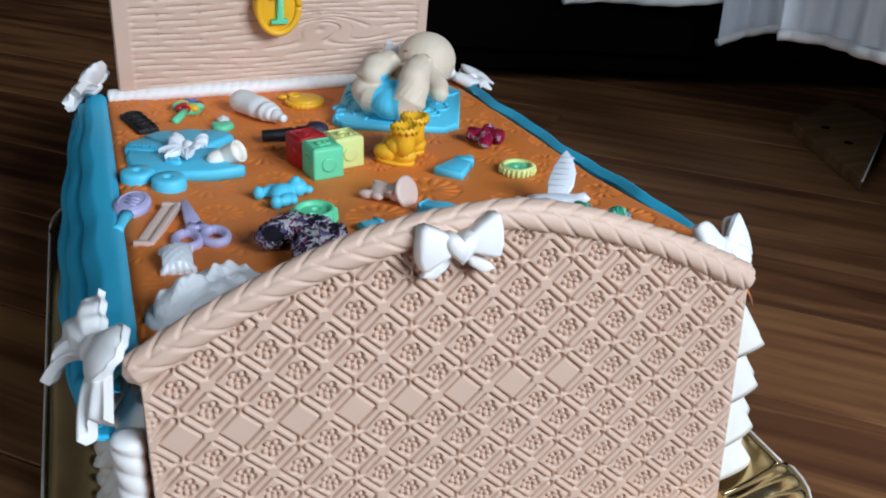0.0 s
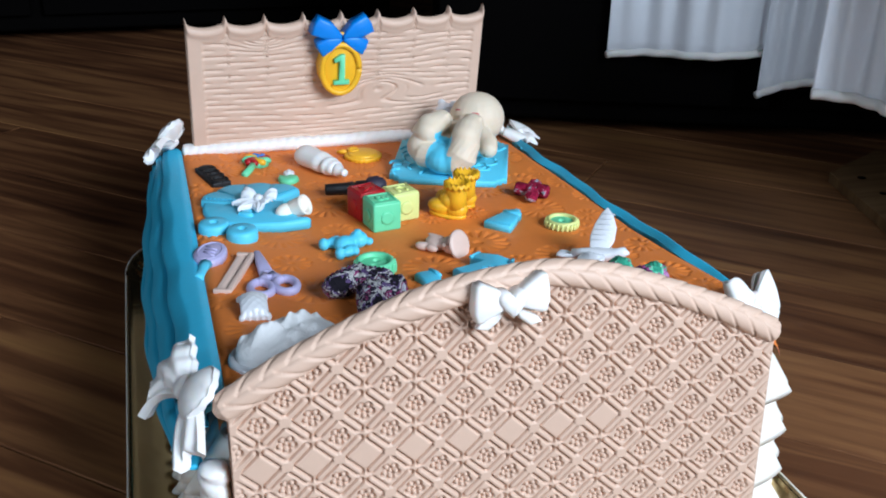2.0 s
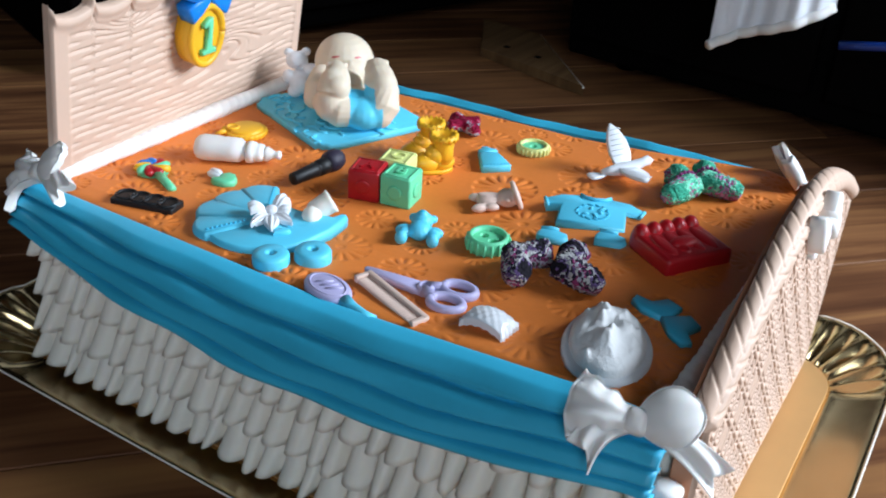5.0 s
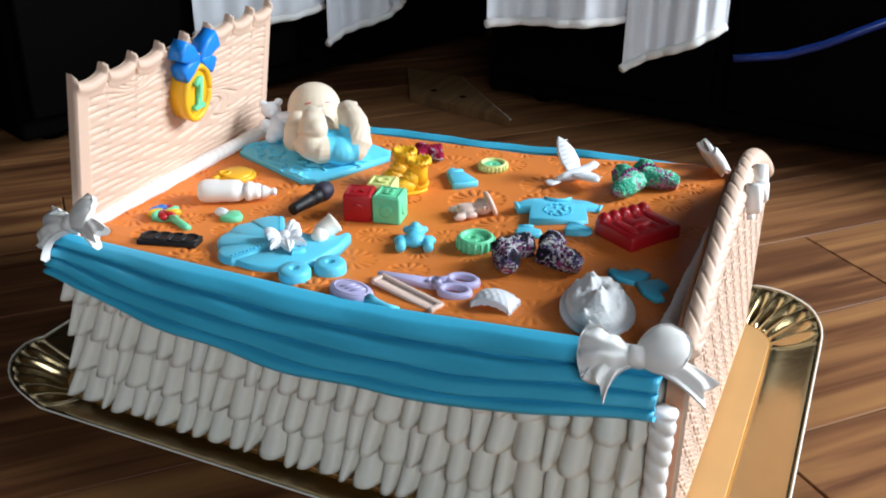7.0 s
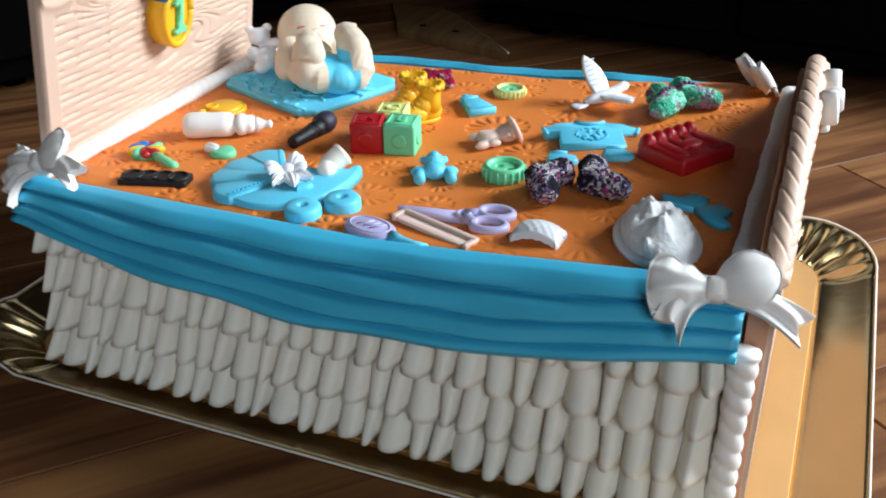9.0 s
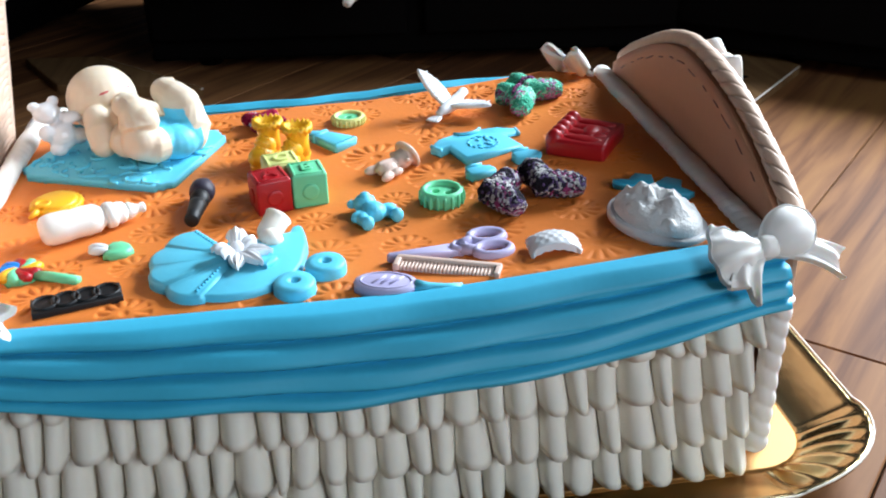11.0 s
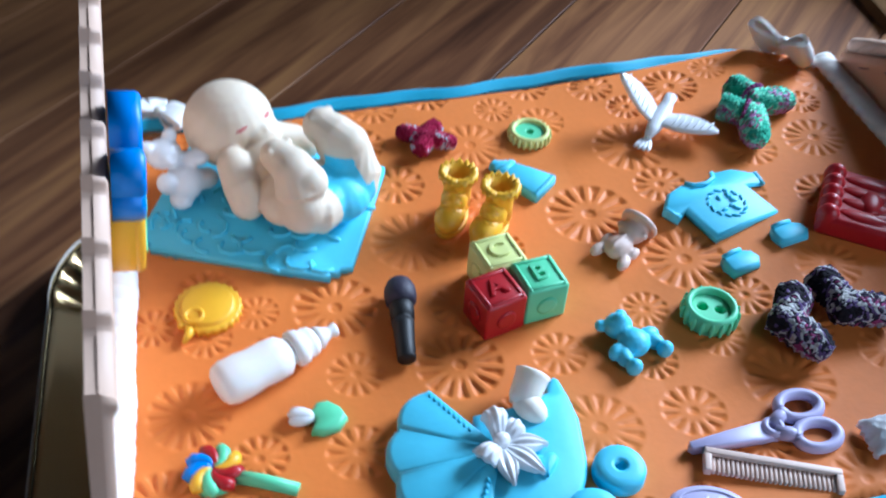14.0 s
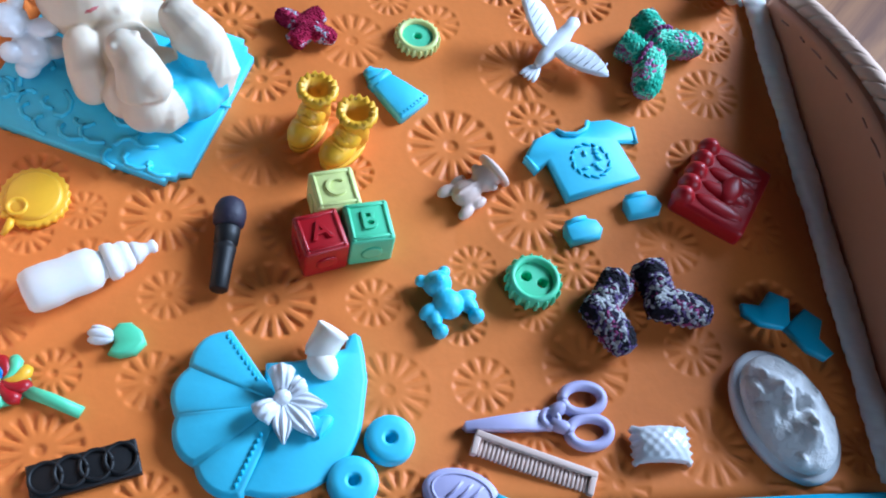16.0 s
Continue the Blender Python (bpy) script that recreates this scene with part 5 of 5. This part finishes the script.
def reclining_doll():
    """A baby doll on its back with both feet raised, one soft mesh in three pastes."""
    O = Vector((0.060, 0.355, SIT + 0.0048))
    bm = bmesh.new()

    def add(rad, at, m=None):
        ball(bm, rad, (0, 0, 0), Matrix.Translation(Vector(at) - O) @ (m or Matrix()), 20, 14)

    def limb(pts, radii):
        tube(bm, [Vector(p) - O for p in pts], radii, 16)
        for p, r in ((pts[0], radii[0]), (pts[-1], radii[-1])):
            add((r, r, r), p)

    turn = pose(0, 0, 0, 0, 0, 55)
    add((0.0200, 0.0185, 0.0150), (0.056, 0.346, 0.1440), turn)
    add((0.0190, 0.0185, 0.0160), (0.070, 0.367, 0.1490), turn)
    add((0.0185, 0.0185, 0.0140), (0.051, 0.332, 0.1415), turn)
    head = Vector((0.0985, 0.3870, 0.1610))
    add((0.0262, 0.0258, 0.0250), head)
    add((0.0165, 0.0165, 0.0130), head + Vector((-0.0090, -0.0120, -0.0010)))
    add((0.0034, 0.0034, 0.0034), head + Vector((-0.0165, -0.0190, 0.0060)))
    add((0.0105, 0.0105, 0.0090), head + Vector((-0.0125, -0.0160, -0.0060)))
    limb([(0.066, 0.386, 0.157), (0.055, 0.383, 0.150), (0.0500, 0.381, 0.1425)], [0.0098, 0.0105, 0.0098])
    limb([(0.095, 0.362, 0.152), (0.098, 0.352, 0.146), (0.096, 0.345, 0.143)], [0.0090, 0.0095, 0.0085])
    # near leg, folded up to the face
    limb([(0.0440, 0.3360, 0.1430), (0.0365, 0.3440, 0.1435), (0.0350, 0.3535, 0.1470)], [0.0120, 0.0132, 0.0125])
    limb([(0.0350, 0.3520, 0.1480), (0.0370, 0.3530, 0.1580), (0.0420, 0.3545, 0.1660)], [0.0140, 0.0135, 0.0120])
    limb([(0.0385, 0.3490, 0.1630), (0.0470, 0.3560, 0.1675), (0.0560, 0.3630, 0.1690)], [0.0112, 0.0112, 0.0095])
    for k in range(4):
        add((0.0026, 0.0026, 0.0024), (0.0505 + 0.0030 * k, 0.3670 - 0.0034 * k, 0.1752))
    add((0.0140, 0.0140, 0.0120), (0.0500, 0.3610, 0.1470))
    add((0.0130, 0.0130, 0.0110), (0.0430, 0.3620, 0.1450))
    # far leg
    limb([(0.0580, 0.3230, 0.1430), (0.0620, 0.3200, 0.1480), (0.0655, 0.3230, 0.1570), (0.0690, 0.3290, 0.1640)], [0.0150, 0.0148, 0.0140, 0.0128])
    limb([(0.0665, 0.3240, 0.1640), (0.0715, 0.3310, 0.1680), (0.0770, 0.3370, 0.1705)], [0.0124, 0.0122, 0.0106])
    for k in range(4):
        add((0.0026, 0.0026, 0.0024), (0.0735 + 0.0030 * k, 0.3425 - 0.0034 * k, 0.1772))
    me = blended(bm, 0.0008, 12)
    for mt in (M_SKIN, M_SKYBLUE, M_LIPS):
        me.materials.append(mt)
    across, down = Vector((0.69, -0.72, 0)), Vector((-0.72, -0.69, 0))
    eye_line = Vector((0.57, -0.58, 0.04)).normalized()
    marks = [Vector((-0.855, -0.268, 0.445)), Vector((-0.348, -0.837, 0.422)), Vector((-0.520, -0.850, -0.08))]
    for f in me.polygons:
        c = f.center + O
        w = (c - Vector((0.0360, 0.3460, c.z))).dot(across)
        b = (c - Vector((0.0500, 0.3310, c.z))).dot(down)
        if 0.0085 + 0.1 * (c.z - 0.150) < w < (0.0290 if c.z > 0.150 else 0.0345) and b > -0.0115 and c.z < 0.1640:
            f.material_index = 1
        v = c - head
        if 0.018 < v.length < 0.029:
            d = v.normalized()
            for n in marks:
                n = n.normalized()
                e = d - n
                if d.dot(n) > 0.9 and (e.dot(eye_line) / 0.14) ** 2 + (e.dot(n.cross(eye_line)) / 0.036) ** 2 < 1:
                    f.material_index = 2
    ob = link("reclining_doll", me, [])
    tagged(ob, "cream sugar doll in blue shorts lying with raised legs", "doll")
    ob.matrix_world = Matrix.Translation(O + Vector((-0.0005, -0.0015, 0))) @ Matrix.Diagonal((0.90, 0.90, 0.88, 1))


def toy_bear():
    O = Vector((0.052, 0.405, SIT + 0.0048))
    away = Vector((0.018, 0.003, 0))
    bm = bmesh.new()
    for at, r in (((0.0530, 0.4040, 0.1430), (0.0092, 0.0090, 0.0115)), ((0.0575, 0.4115, 0.1600), (0.0086, 0.0084, 0.0080)), ((0.0530, 0.4085, 0.1590), (0.0042, 0.0042, 0.0038)),
                  ((0.0560, 0.4180, 0.1660), (0.0036, 0.0036, 0.0038)), ((0.0635, 0.4080, 0.1670), (0.0036, 0.0036, 0.0038)), ((0.0570, 0.3975, 0.1560), (0.0050, 0.0068, 0.0046)),
                  ((0.0475, 0.4110, 0.1480), (0.0046, 0.0050, 0.0066)), ((0.0560, 0.3950, 0.1410), (0.0056, 0.0068, 0.0062)), ((0.0480, 0.4060, 0.1350), (0.0056, 0.0056, 0.0056))):
        ball(bm, r, Vector(at) - O)
    ob = link("toy_bear", blended(bm, 0.0009, 3), M_PEARL)
    tagged(ob, "white sugar toy bear leaning beside the doll", "toy bear")
    ob.matrix_world = Matrix.Translation(O + away) @ Matrix.Diagonal((1.08, 1.08, 0.86, 1))


# ---- bows ----
def bow(m, size, label, hearted=False, tails=((-28, 1.1), (28, 1.1)), tilt=0):
    """A ribbon bow: two hollow loops, a knot and two tails. Local x runs along the loops, z up, -y to the front."""
    t = thing("ribbon_bow", m, label, "bow", "white bows")
    front = pose(0, 0, 0, 90, 0, 0)
    for s in (-1, 1) if hearted else ():
        bm = bmesh.new()
        rim = [(0.12, -0.17), (0.45, -0.34), (0.86, -0.52), (1.04, -0.50), (1.12, -0.20), (1.10, 0.20), (1.02, 0.56), (0.84, 0.60), (0.45, 0.40), (0.12, 0.20)]
        slab(bm, [(s * x * size, (z + (0.12 if s > 0 else -0.02) * x) * size) for x, z in rim], 0, 0.50 * size, 0.11 * size, front)
        part("loop", bm, M_WHITE, t)
        bm = bmesh.new()
        rim = [(0.02, -0.16), (0.30, -0.62), (0.62, -0.86), (0.98, -0.78), (0.86, -0.62), (0.52, -0.38), (0.20, -0.08)]
        slab(bm, [(s * x * size, z * size) for x, z in rim], 0, 0.24 * size, 0.08 * size, front)
        part("tail", bm, M_WHITE, t)
    for s in () if hearted else (-1, 1):
        p, v = np.meshgrid(np.linspace(0, 1, 25), np.linspace(-1, 1, 13), indexing="ij")
        x = 0.06 + 1.0 * np.sin(np.pi * p) ** 0.8
        y = -0.34 * np.cos(np.pi * p) * np.sin(np.pi * np.clip(p, 0.03, 0.97)) ** 0.45
        h = 0.12 + 0.46 * np.sin(np.pi * np.clip(x / 1.32, 0, 1) ** 1.25)
        z = v * h + 0.16 * np.clip(x, 0, 1) + 0.04 * np.sin(3 * v + 4 * x)
        y = y - 0.05 * (1 - v ** 2) * np.sign(0.5 - p)
        pts = np.stack([s * x, y, z], -1) * size
        th = np.zeros_like(pts)
        th[..., 1] = 0.11 * size * np.sign(0.5 - p + 1e-6)
        th[..., 0] = -s * 0.10 * size * np.sin(np.pi * p)
        shell("loop", pts, th, M_WHITE, t)
    for a, ln in tails:
        q, v = np.meshgrid(np.linspace(0, 1, 15), np.linspace(-1, 1, 9), indexing="ij")
        wid = 0.13 + 0.30 * q ** 0.8
        notch = np.clip((q - 0.8) / 0.2, 0, 1) * 0.22 * (1 - np.abs(v))
        x = v * wid
        z = -(q * ln) + notch
        y = -0.08 - 0.16 * np.sin(np.pi * q) + 0.05 * np.sin(q * 6 + v * 2)
        ca, sa = math.cos(math.radians(a)), math.sin(math.radians(a))
        pts = np.stack([x * ca - z * sa, y, x * sa + z * ca], -1) * size
        th = np.zeros_like(pts)
        th[..., 1] = 0.10 * size
        shell("tail", pts, th, M_WHITE, t)
    bm = bmesh.new()
    if hearted:
        heart(bm, 1.5 * size, 0.02 * size, 0.62 * size, front)
    else:
        ball(bm, (0.20 * size, 0.22 * size, 0.22 * size), (0, -0.05 * size, 0))
    part("knot", bm, M_WHITE, t)
    return t


def corner_bow(m, label):
    """A bow of wide ribbon: two puffed loops and two tails with notched ends. x along the bow, z up, -y outwards."""
    t = thing("ribbon_bow", m, label, "bow", "white bows")
    q, v = np.meshgrid(np.linspace(0, 1, 25), np.linspace(-1, 1, 17), indexing="ij")
    # two puffed loops: a round one raised, a crumpled one to the other side
    for s, ang, ln, wid, rib in ((1, 24, 0.029, 0.0098, 0.0004), (-1, -2, 0.031, 0.0120, 0.0014)):
        half = 0.0036 + (wid * np.sin(np.pi * q ** 0.9 * 0.78) ** 0.9 * (1 - 0.30 * np.clip((q - 0.8) / 0.2, 0, 1) ** 2) if s > 0 else wid * q ** 0.85 + 0.0008 * np.sin(q * 19))
        for face in (-1, 1):
            puff = 0.0072 * np.sin(np.pi * np.clip(q, 0.02, 1) ** 0.8) ** 0.6 * np.sqrt(np.clip(1 - v ** 2, 0, 1))
            along, up = ln * q * (1 - 0.13 * v ** 2), v * half
            y = -0.004 + face * puff * (1.0 if face < 0 else 0.6) + rib * np.cos(v * 8) * q - 0.004 * q
            ca, sa = math.cos(radians(ang)), math.sin(radians(ang))
            th = np.zeros((*q.shape, 3))
            th[..., 1] = -face * 0.0018
            shell("loop", np.stack([s * (along * ca - up * sa), y, along * sa + up * ca], -1), th, M_WHITE, t)
    # two flat tails with notched ends
    for s, ang, ln, w0, w1, bend in ((1, -18, 0.043, 0.0032, 0.0078, 0.0030), (-1, -50, 0.030, 0.0034, 0.0085, 0.0050)):
        half = w0 + (w1 - w0) * q ** 0.7
        along = ln * q - np.clip((q - 0.82) / 0.18, 0, 1) * 0.0050 * (1 - np.abs(v))
        up = v * half + bend * np.sin(np.pi * q)
        y = -0.003 - 0.0040 * np.sin(np.pi * q) + 0.0016 * np.cos(v * 5 + q * 3) * q - (0.006 if s < 0 else 0.001) * q
        ca, sa = math.cos(radians(ang)), math.sin(radians(ang))
        th = np.zeros((*q.shape, 3))
        th[..., 1] = 0.0046
        shell("tail", np.stack([s * (along * ca - up * sa), y, along * sa + up * ca], -1), th, M_WHITE, t)
    bm = bmesh.new()
    box(bm, (0.0105, 0.0135, 0.0118), (0, -0.0045, 0), bevel=0.0045, seg=4)
    part("knot", bm, M_WHITE, t)
    return t


def medal():
    t = thing("number_medal", pose(-0.0160, HBY - 0.0192, 0.1965, 8.2, 0, 3.6), "yellow oval medal with a mint number on the headboard", "medal")
    front = pose(0, 0, 0, 90, 0, 0)
    bm = bmesh.new()
    slab(bm, ring_outline(0.0182, 0.0235, 40), -0.0085, 0.0042, 0.0012, front)
    part("plate", bm, M_YELLOW, t)
    bm = bmesh.new()
    ring = [front @ Vector((0.0160 * math.cos(a), 0.0212 * math.sin(a), 0.0046)) for a in (2 * math.pi * k / 40 for k in range(41))]
    tube(bm, ring, 0.0026, 10, 1.0, (0, -1, 0))
    part("raised_rim", bm, M_YELLOW, t)
    bm = bmesh.new()
    ring = [front @ Vector((0.0036 * math.cos(a), 0.0262 + 0.0045 * math.sin(a), 0.0035)) for a in (2 * math.pi * k / 20 for k in range(21))]
    tube(bm, ring, 0.0016, 8, 1.0, (0, -1, 0))
    part("hanger", bm, M_YELLOW, t)
    bm = bmesh.new()
    digit = [(-0.0066, -0.0130), (0.0070, -0.0130), (0.0070, -0.0092), (0.0030, -0.0092), (0.0030, 0.0135), (-0.0008, 0.0135), (-0.0066, 0.0098), (-0.0058, 0.0066), (-0.0018, 0.0084), (-0.0018, -0.0092), (-0.0066, -0.0092)]
    slab(bm, digit, 0.0040, 0.0082, 0.0010, front)
    part("digit", bm, M_GREEN, t, "raised mint green digit")
    b = thing("blue_bow", pose(-0.0145, HBY - 0.0242, 0.2235, 8.2, 0, 3.6), "royal blue fondant bow above the medal", "bow")
    for s in (-1, 1):
        for up, l, w in ((26, 0.026, 0.0075), (-26, 0.022, 0.0062)):
            bm = bmesh.new()
            m = pose(0, 0, 0, 0, -up if s > 0 else up, 0)
            out = [(0.001, -0.002), (l * 0.55, -w), (l, -w * 1.05), (l * 1.04, 0), (l * 0.98, w * 1.05), (l * 0.5, w), (0.001, 0.002)]
            slab(bm, [(s * x, y) for x, y in out], -0.0060, 0.0062, 0.0022, m @ front)
            part("loop", bm, M_DEEPBLUE, b)


milk_bottle()
microphone()
baby_bib()
tulip()
lollipop()
black_strip()
carriage()
toy_block(-0.0040, 0.2640, -77, M_LIME, "C", "pale lime toy block with a raised letter C")
toy_block(-0.0275, 0.2708, -73, M_RED, "A", "glossy red toy block with a raised letter A")
toy_block(-0.0215, 0.2488, -80, M_GREEN, "B", "mint green toy block with a raised letter B")
baby_boot(0.0465, 0.2733, 152, "yellow fondant baby boot with laces and frilled cuff")
baby_boot(0.0340, 0.2551, 137, "yellow fondant baby boot with laces and frilled cuff")
flat_bottle()
button(0.1045, 0.2170, 0.0126, 0.0066, M_LIME, M_GREEN, [(0.0, 0.0)], 22, "pale lime toothed button with a mint green centre")
button(-0.0445, 0.1705, 0.0138, 0.0098, M_GREEN, M_GREEN, [(0.22, 0.20), (-0.20, -0.22)], 18, "mint green toothed button with two holes")
small_doll()
shirt()
blue_bootee(-0.0165, 0.1415, -70)
blue_bootee(-0.0030, 0.1095, -75)
red_castle()
dove()
knit_bootee(0.0960, 0.0850, -87, M_KNIT_GREEN, "small knitted green bootee banded with plum", 1.12, 1, M_PLUM)
knit_bootee(0.0835, 0.0930, 161, M_KNIT_GREEN, "small knitted green bootee banded with plum", 1.12, -1, M_PLUM)
knit_bootee(-0.0620, 0.1430, -151, M_KNIT_DARK, "small knitted bootee in dark variegated yarn", 1.15, 1)
knit_bootee(-0.0600, 0.1130, -102, M_KNIT_DARK, "small knitted bootee in dark variegated yarn", 1.16, 1)
knit_bootee(0.1065, 0.2790, 60, M_KNIT_PINK, "tiny knitted crimson and grey bootee", 0.72, -1)
knit_bootee(0.1035, 0.2750, -110, M_KNIT_PINK, "tiny knitted crimson and grey bootee", 0.72, -1)
teddy()
scissors()
comb()
hairbrush()
candy()
plaque()
sock(-0.0635, 0.0590, 73, -1)
sock(-0.0760, 0.0410, -137, 1)
blanket()
reclining_doll()
toy_bear()
medal()
bow(pose(-0.0215, -0.0025, 0.1900, -8, 0, 0), 0.0168, "white fondant bow with a heart on the footboard", True, ())
corner_bow(pose(-0.1640, 0.0280, 0.1415, -44, 0, -84), "white fondant bow on the foot corner of the drape")
corner_bow(pose(-0.1570, 0.4200, 0.1395, -46, -20, -100), "white fondant bow on the head corner of the drape")
bow(pose(0.1480, 0.0440, 0.1440, -35, 8, 24), 0.0205, "white fondant bow on the foot corner", False, ((-35, 1.1), (40, 1.1)))
bow(pose(0.1480, 0.4210, 0.1280, -70, 0, 60), 0.0180, "white fondant bow on the head corner", False, ((-35, 1.1), (40, 1.1)))


# ---- things behind the cake ----
def net_panel(x, y, rz, width, height, hem, sag, slant):
    """A sheer white net panel hanging from a rail, with a rolled hem."""
    t = thing("net_panel", pose(x, y, 0, 0, 0, rz), "sheer white net panel with a rolled hem", "net curtain", "net panels")
    u, v = np.meshgrid(np.linspace(0, 1, 80), np.linspace(0, 1, 20), indexing="ij")
    low = hem + slant * u + sag * np.sin(u * np.pi)
    px = (u - 0.5) * width
    py = 0.010 * np.sin(u * 34) * (1.0 - 0.75 * v) + 0.012 * np.sin(u * 7)
    pz = height + (low - height) * v
    th = np.zeros((80, 20, 3))
    th[..., 1] = 0.0008
    shell("net", np.stack([px, py, pz], -1), th, m_sheer, t)
    bm = bmesh.new()
    k = [(float(px[i, -1]), float(py[i, -1]), float(pz[i, -1])) for i in range(0, 80, 3)]
    tube(bm, k, 0.005, 8)
    part("hem", bm, M_WHITE, t, "rolled white hem")


def floor_board(a, b, c, d):
    """A five-sided offcut lying on the floor, from its corners on the plan: a to d is the long edge, d to c the pale sawn end."""
    o = Vector(((a[0] + c[0]) / 2, (a[1] + c[1]) / 2, 0))
    t = thing("wooden_board", Matrix.Translation(o), "loose pine offcut with nail holes lying on the floor", "board", "loose boards")
    P = [Vector((*p, 0)) - o for p in (a, b, c, d)]
    bm = bmesh.new()
    slab(bm, [(p.x, p.y) for p in P], 0, 0.012, 0.0008)
    part("board", bm, M_BOARDWOOD, t, smooth=False)
    bm = bmesh.new()
    tube(bm, [P[2] + Vector((0, 0, 0.0105)), P[3] + Vector((0, 0, 0.0105))], 0.0012, 8)
    part("sawn_edge", bm, M_CREAM, t, "pale sawn edge")
    # thin black discs on the surface, the holes' dark put into their colour
    for f, g in ((0.30, 0.30), (0.66, 0.32)):
        at = P[0].lerp(P[3], f).lerp(P[1].lerp(P[2], f), g)
        bm = bmesh.new()
        lathe(bm, [(0.005, 0.0118), (0.005, 0.0124), (0.0005, 0.0124)], pose(at.x, at.y, 0), 12)
        part("nail_hole_disc", bm, M_BLACKWOOD, t)


def net_between(a, b, top):
    """A net panel whose hem runs from a to b."""
    dx, dy = b[0] - a[0], b[1] - a[1]
    net_panel((a[0] + b[0]) / 2, (a[1] + b[1]) / 2, math.degrees(math.atan2(dy, dx)), math.hypot(dx, dy), top, a[2], 0.0, b[2] - a[2])


net_between((0.390, 0.740, 0.118), (0.556, 0.642, 0.132), 0.42)
net_between((0.550, 0.640, 0.082), (0.650, 0.566, 0.130), 0.42)
net_between((0.397, 0.343, 0.171), (0.444, 0.195, 0.18), 0.42)
net_between((0.443, 0.198, 0.126), (0.463, 0.093, 0.178), 0.42)
floor_board((0.597, 0.538), (0.715, 0.600), (0.705, 0.506), (0.550, 0.367))
floor_board((0.552, -0.228), (0.587, -0.298), (0.487, -0.334), (0.367, -0.215))
cable = thing("cable", pose(0, 0, 0), "shiny blue cable hanging down from the black cabinet", "cable")
bm = bmesh.new()
tube(bm, [(0.484, 0.085, 0.141), (0.488, 0.055, 0.145), (0.49, 0.032, 0.149), (0.493, -0.006, 0.164), (0.494, -0.06, 0.193), (0.545, -0.150, 0.215), (0.555, -0.180, 0.300), (0.580, -0.200, 0.420), (0.63, -0.12, 0.528), (0.72, 0.02, 0.5245)], 0.0045, 10)
part("sheath", bm, M_BLUECABLE, cable)

# ---- floor, plank by plank ----
floor = new("floor", bpy.data.meshes.new("floor"))
bm = bmesh.new()
box(bm, (4.7, 4.7, 0.04), (0.13, 0.1, -0.0265))
bm.to_mesh(floor.data)
bm.free()
floor.data.materials.append(M_BLACKWOOD)
tagged(floor, "walnut laminate floor with glossy planks", "floor", kind="structure")


X0, X1, Y0, Y1 = -2.02, 2.32, -1.54, 2.24


def planks():
    meshes = []
    for length in (1.25, 0.8):
        bm = bmesh.new()
        box(bm, (length - 0.0012, 0.1288, 0.008), (0, 0, -0.0042), bevel=0.0009, seg=1)
        me = bpy.data.meshes.new("plank")
        bm.to_mesh(me)
        bm.free()
        me.materials.append(M_PLANK)
        meshes.append((length, me))
    r = random.Random(11)
    turn = Matrix.Rotation(radians(-43), 4, "Z")
    for row in range(-26, 27):
        y = row * 0.130
        x = -3.4 + r.uniform(-0.9, 0)
        while x < 3.4:
            length, me = meshes[0] if r.random() < 0.7 else meshes[1]
            c = turn @ Vector((x + length / 2, y, 0)) + Vector((0.13, 0.1, 0))
            x += length
            m = Matrix.Translation(c) @ turn
            corners = [m @ Vector((sx * length / 2, sy * 0.065, 0)) for sx in (-1, 1) for sy in (-1, 1)]
            inside = [X0 < p.x < X1 and Y0 < p.y < Y1 for p in corners]
            piece = me
            if not all(inside):
                # sawn off at the wall
                bm = bmesh.new()
                bm.from_mesh(me)
                back = m.inverted()
                for at, away in (((X0, 0, 0), (-1, 0, 0)), ((X1, 0, 0), (1, 0, 0)), ((0, Y0, 0), (0, -1, 0)), ((0, Y1, 0), (0, 1, 0))):
                    bmesh.ops.bisect_plane(bm, geom=bm.verts[:] + bm.edges[:] + bm.faces[:], plane_co=back @ Vector(at), plane_no=back.to_3x3() @ Vector(away), clear_outer=True)
                if not bm.faces:
                    bm.free()
                    continue
                piece = bpy.data.meshes.new("plank")
                bm.to_mesh(piece)
                bm.free()
                piece.materials.append(M_PLANK)
            ob = new("plank", piece)
            ob.parent = floor
            ob.matrix_local = m
    return


planks()
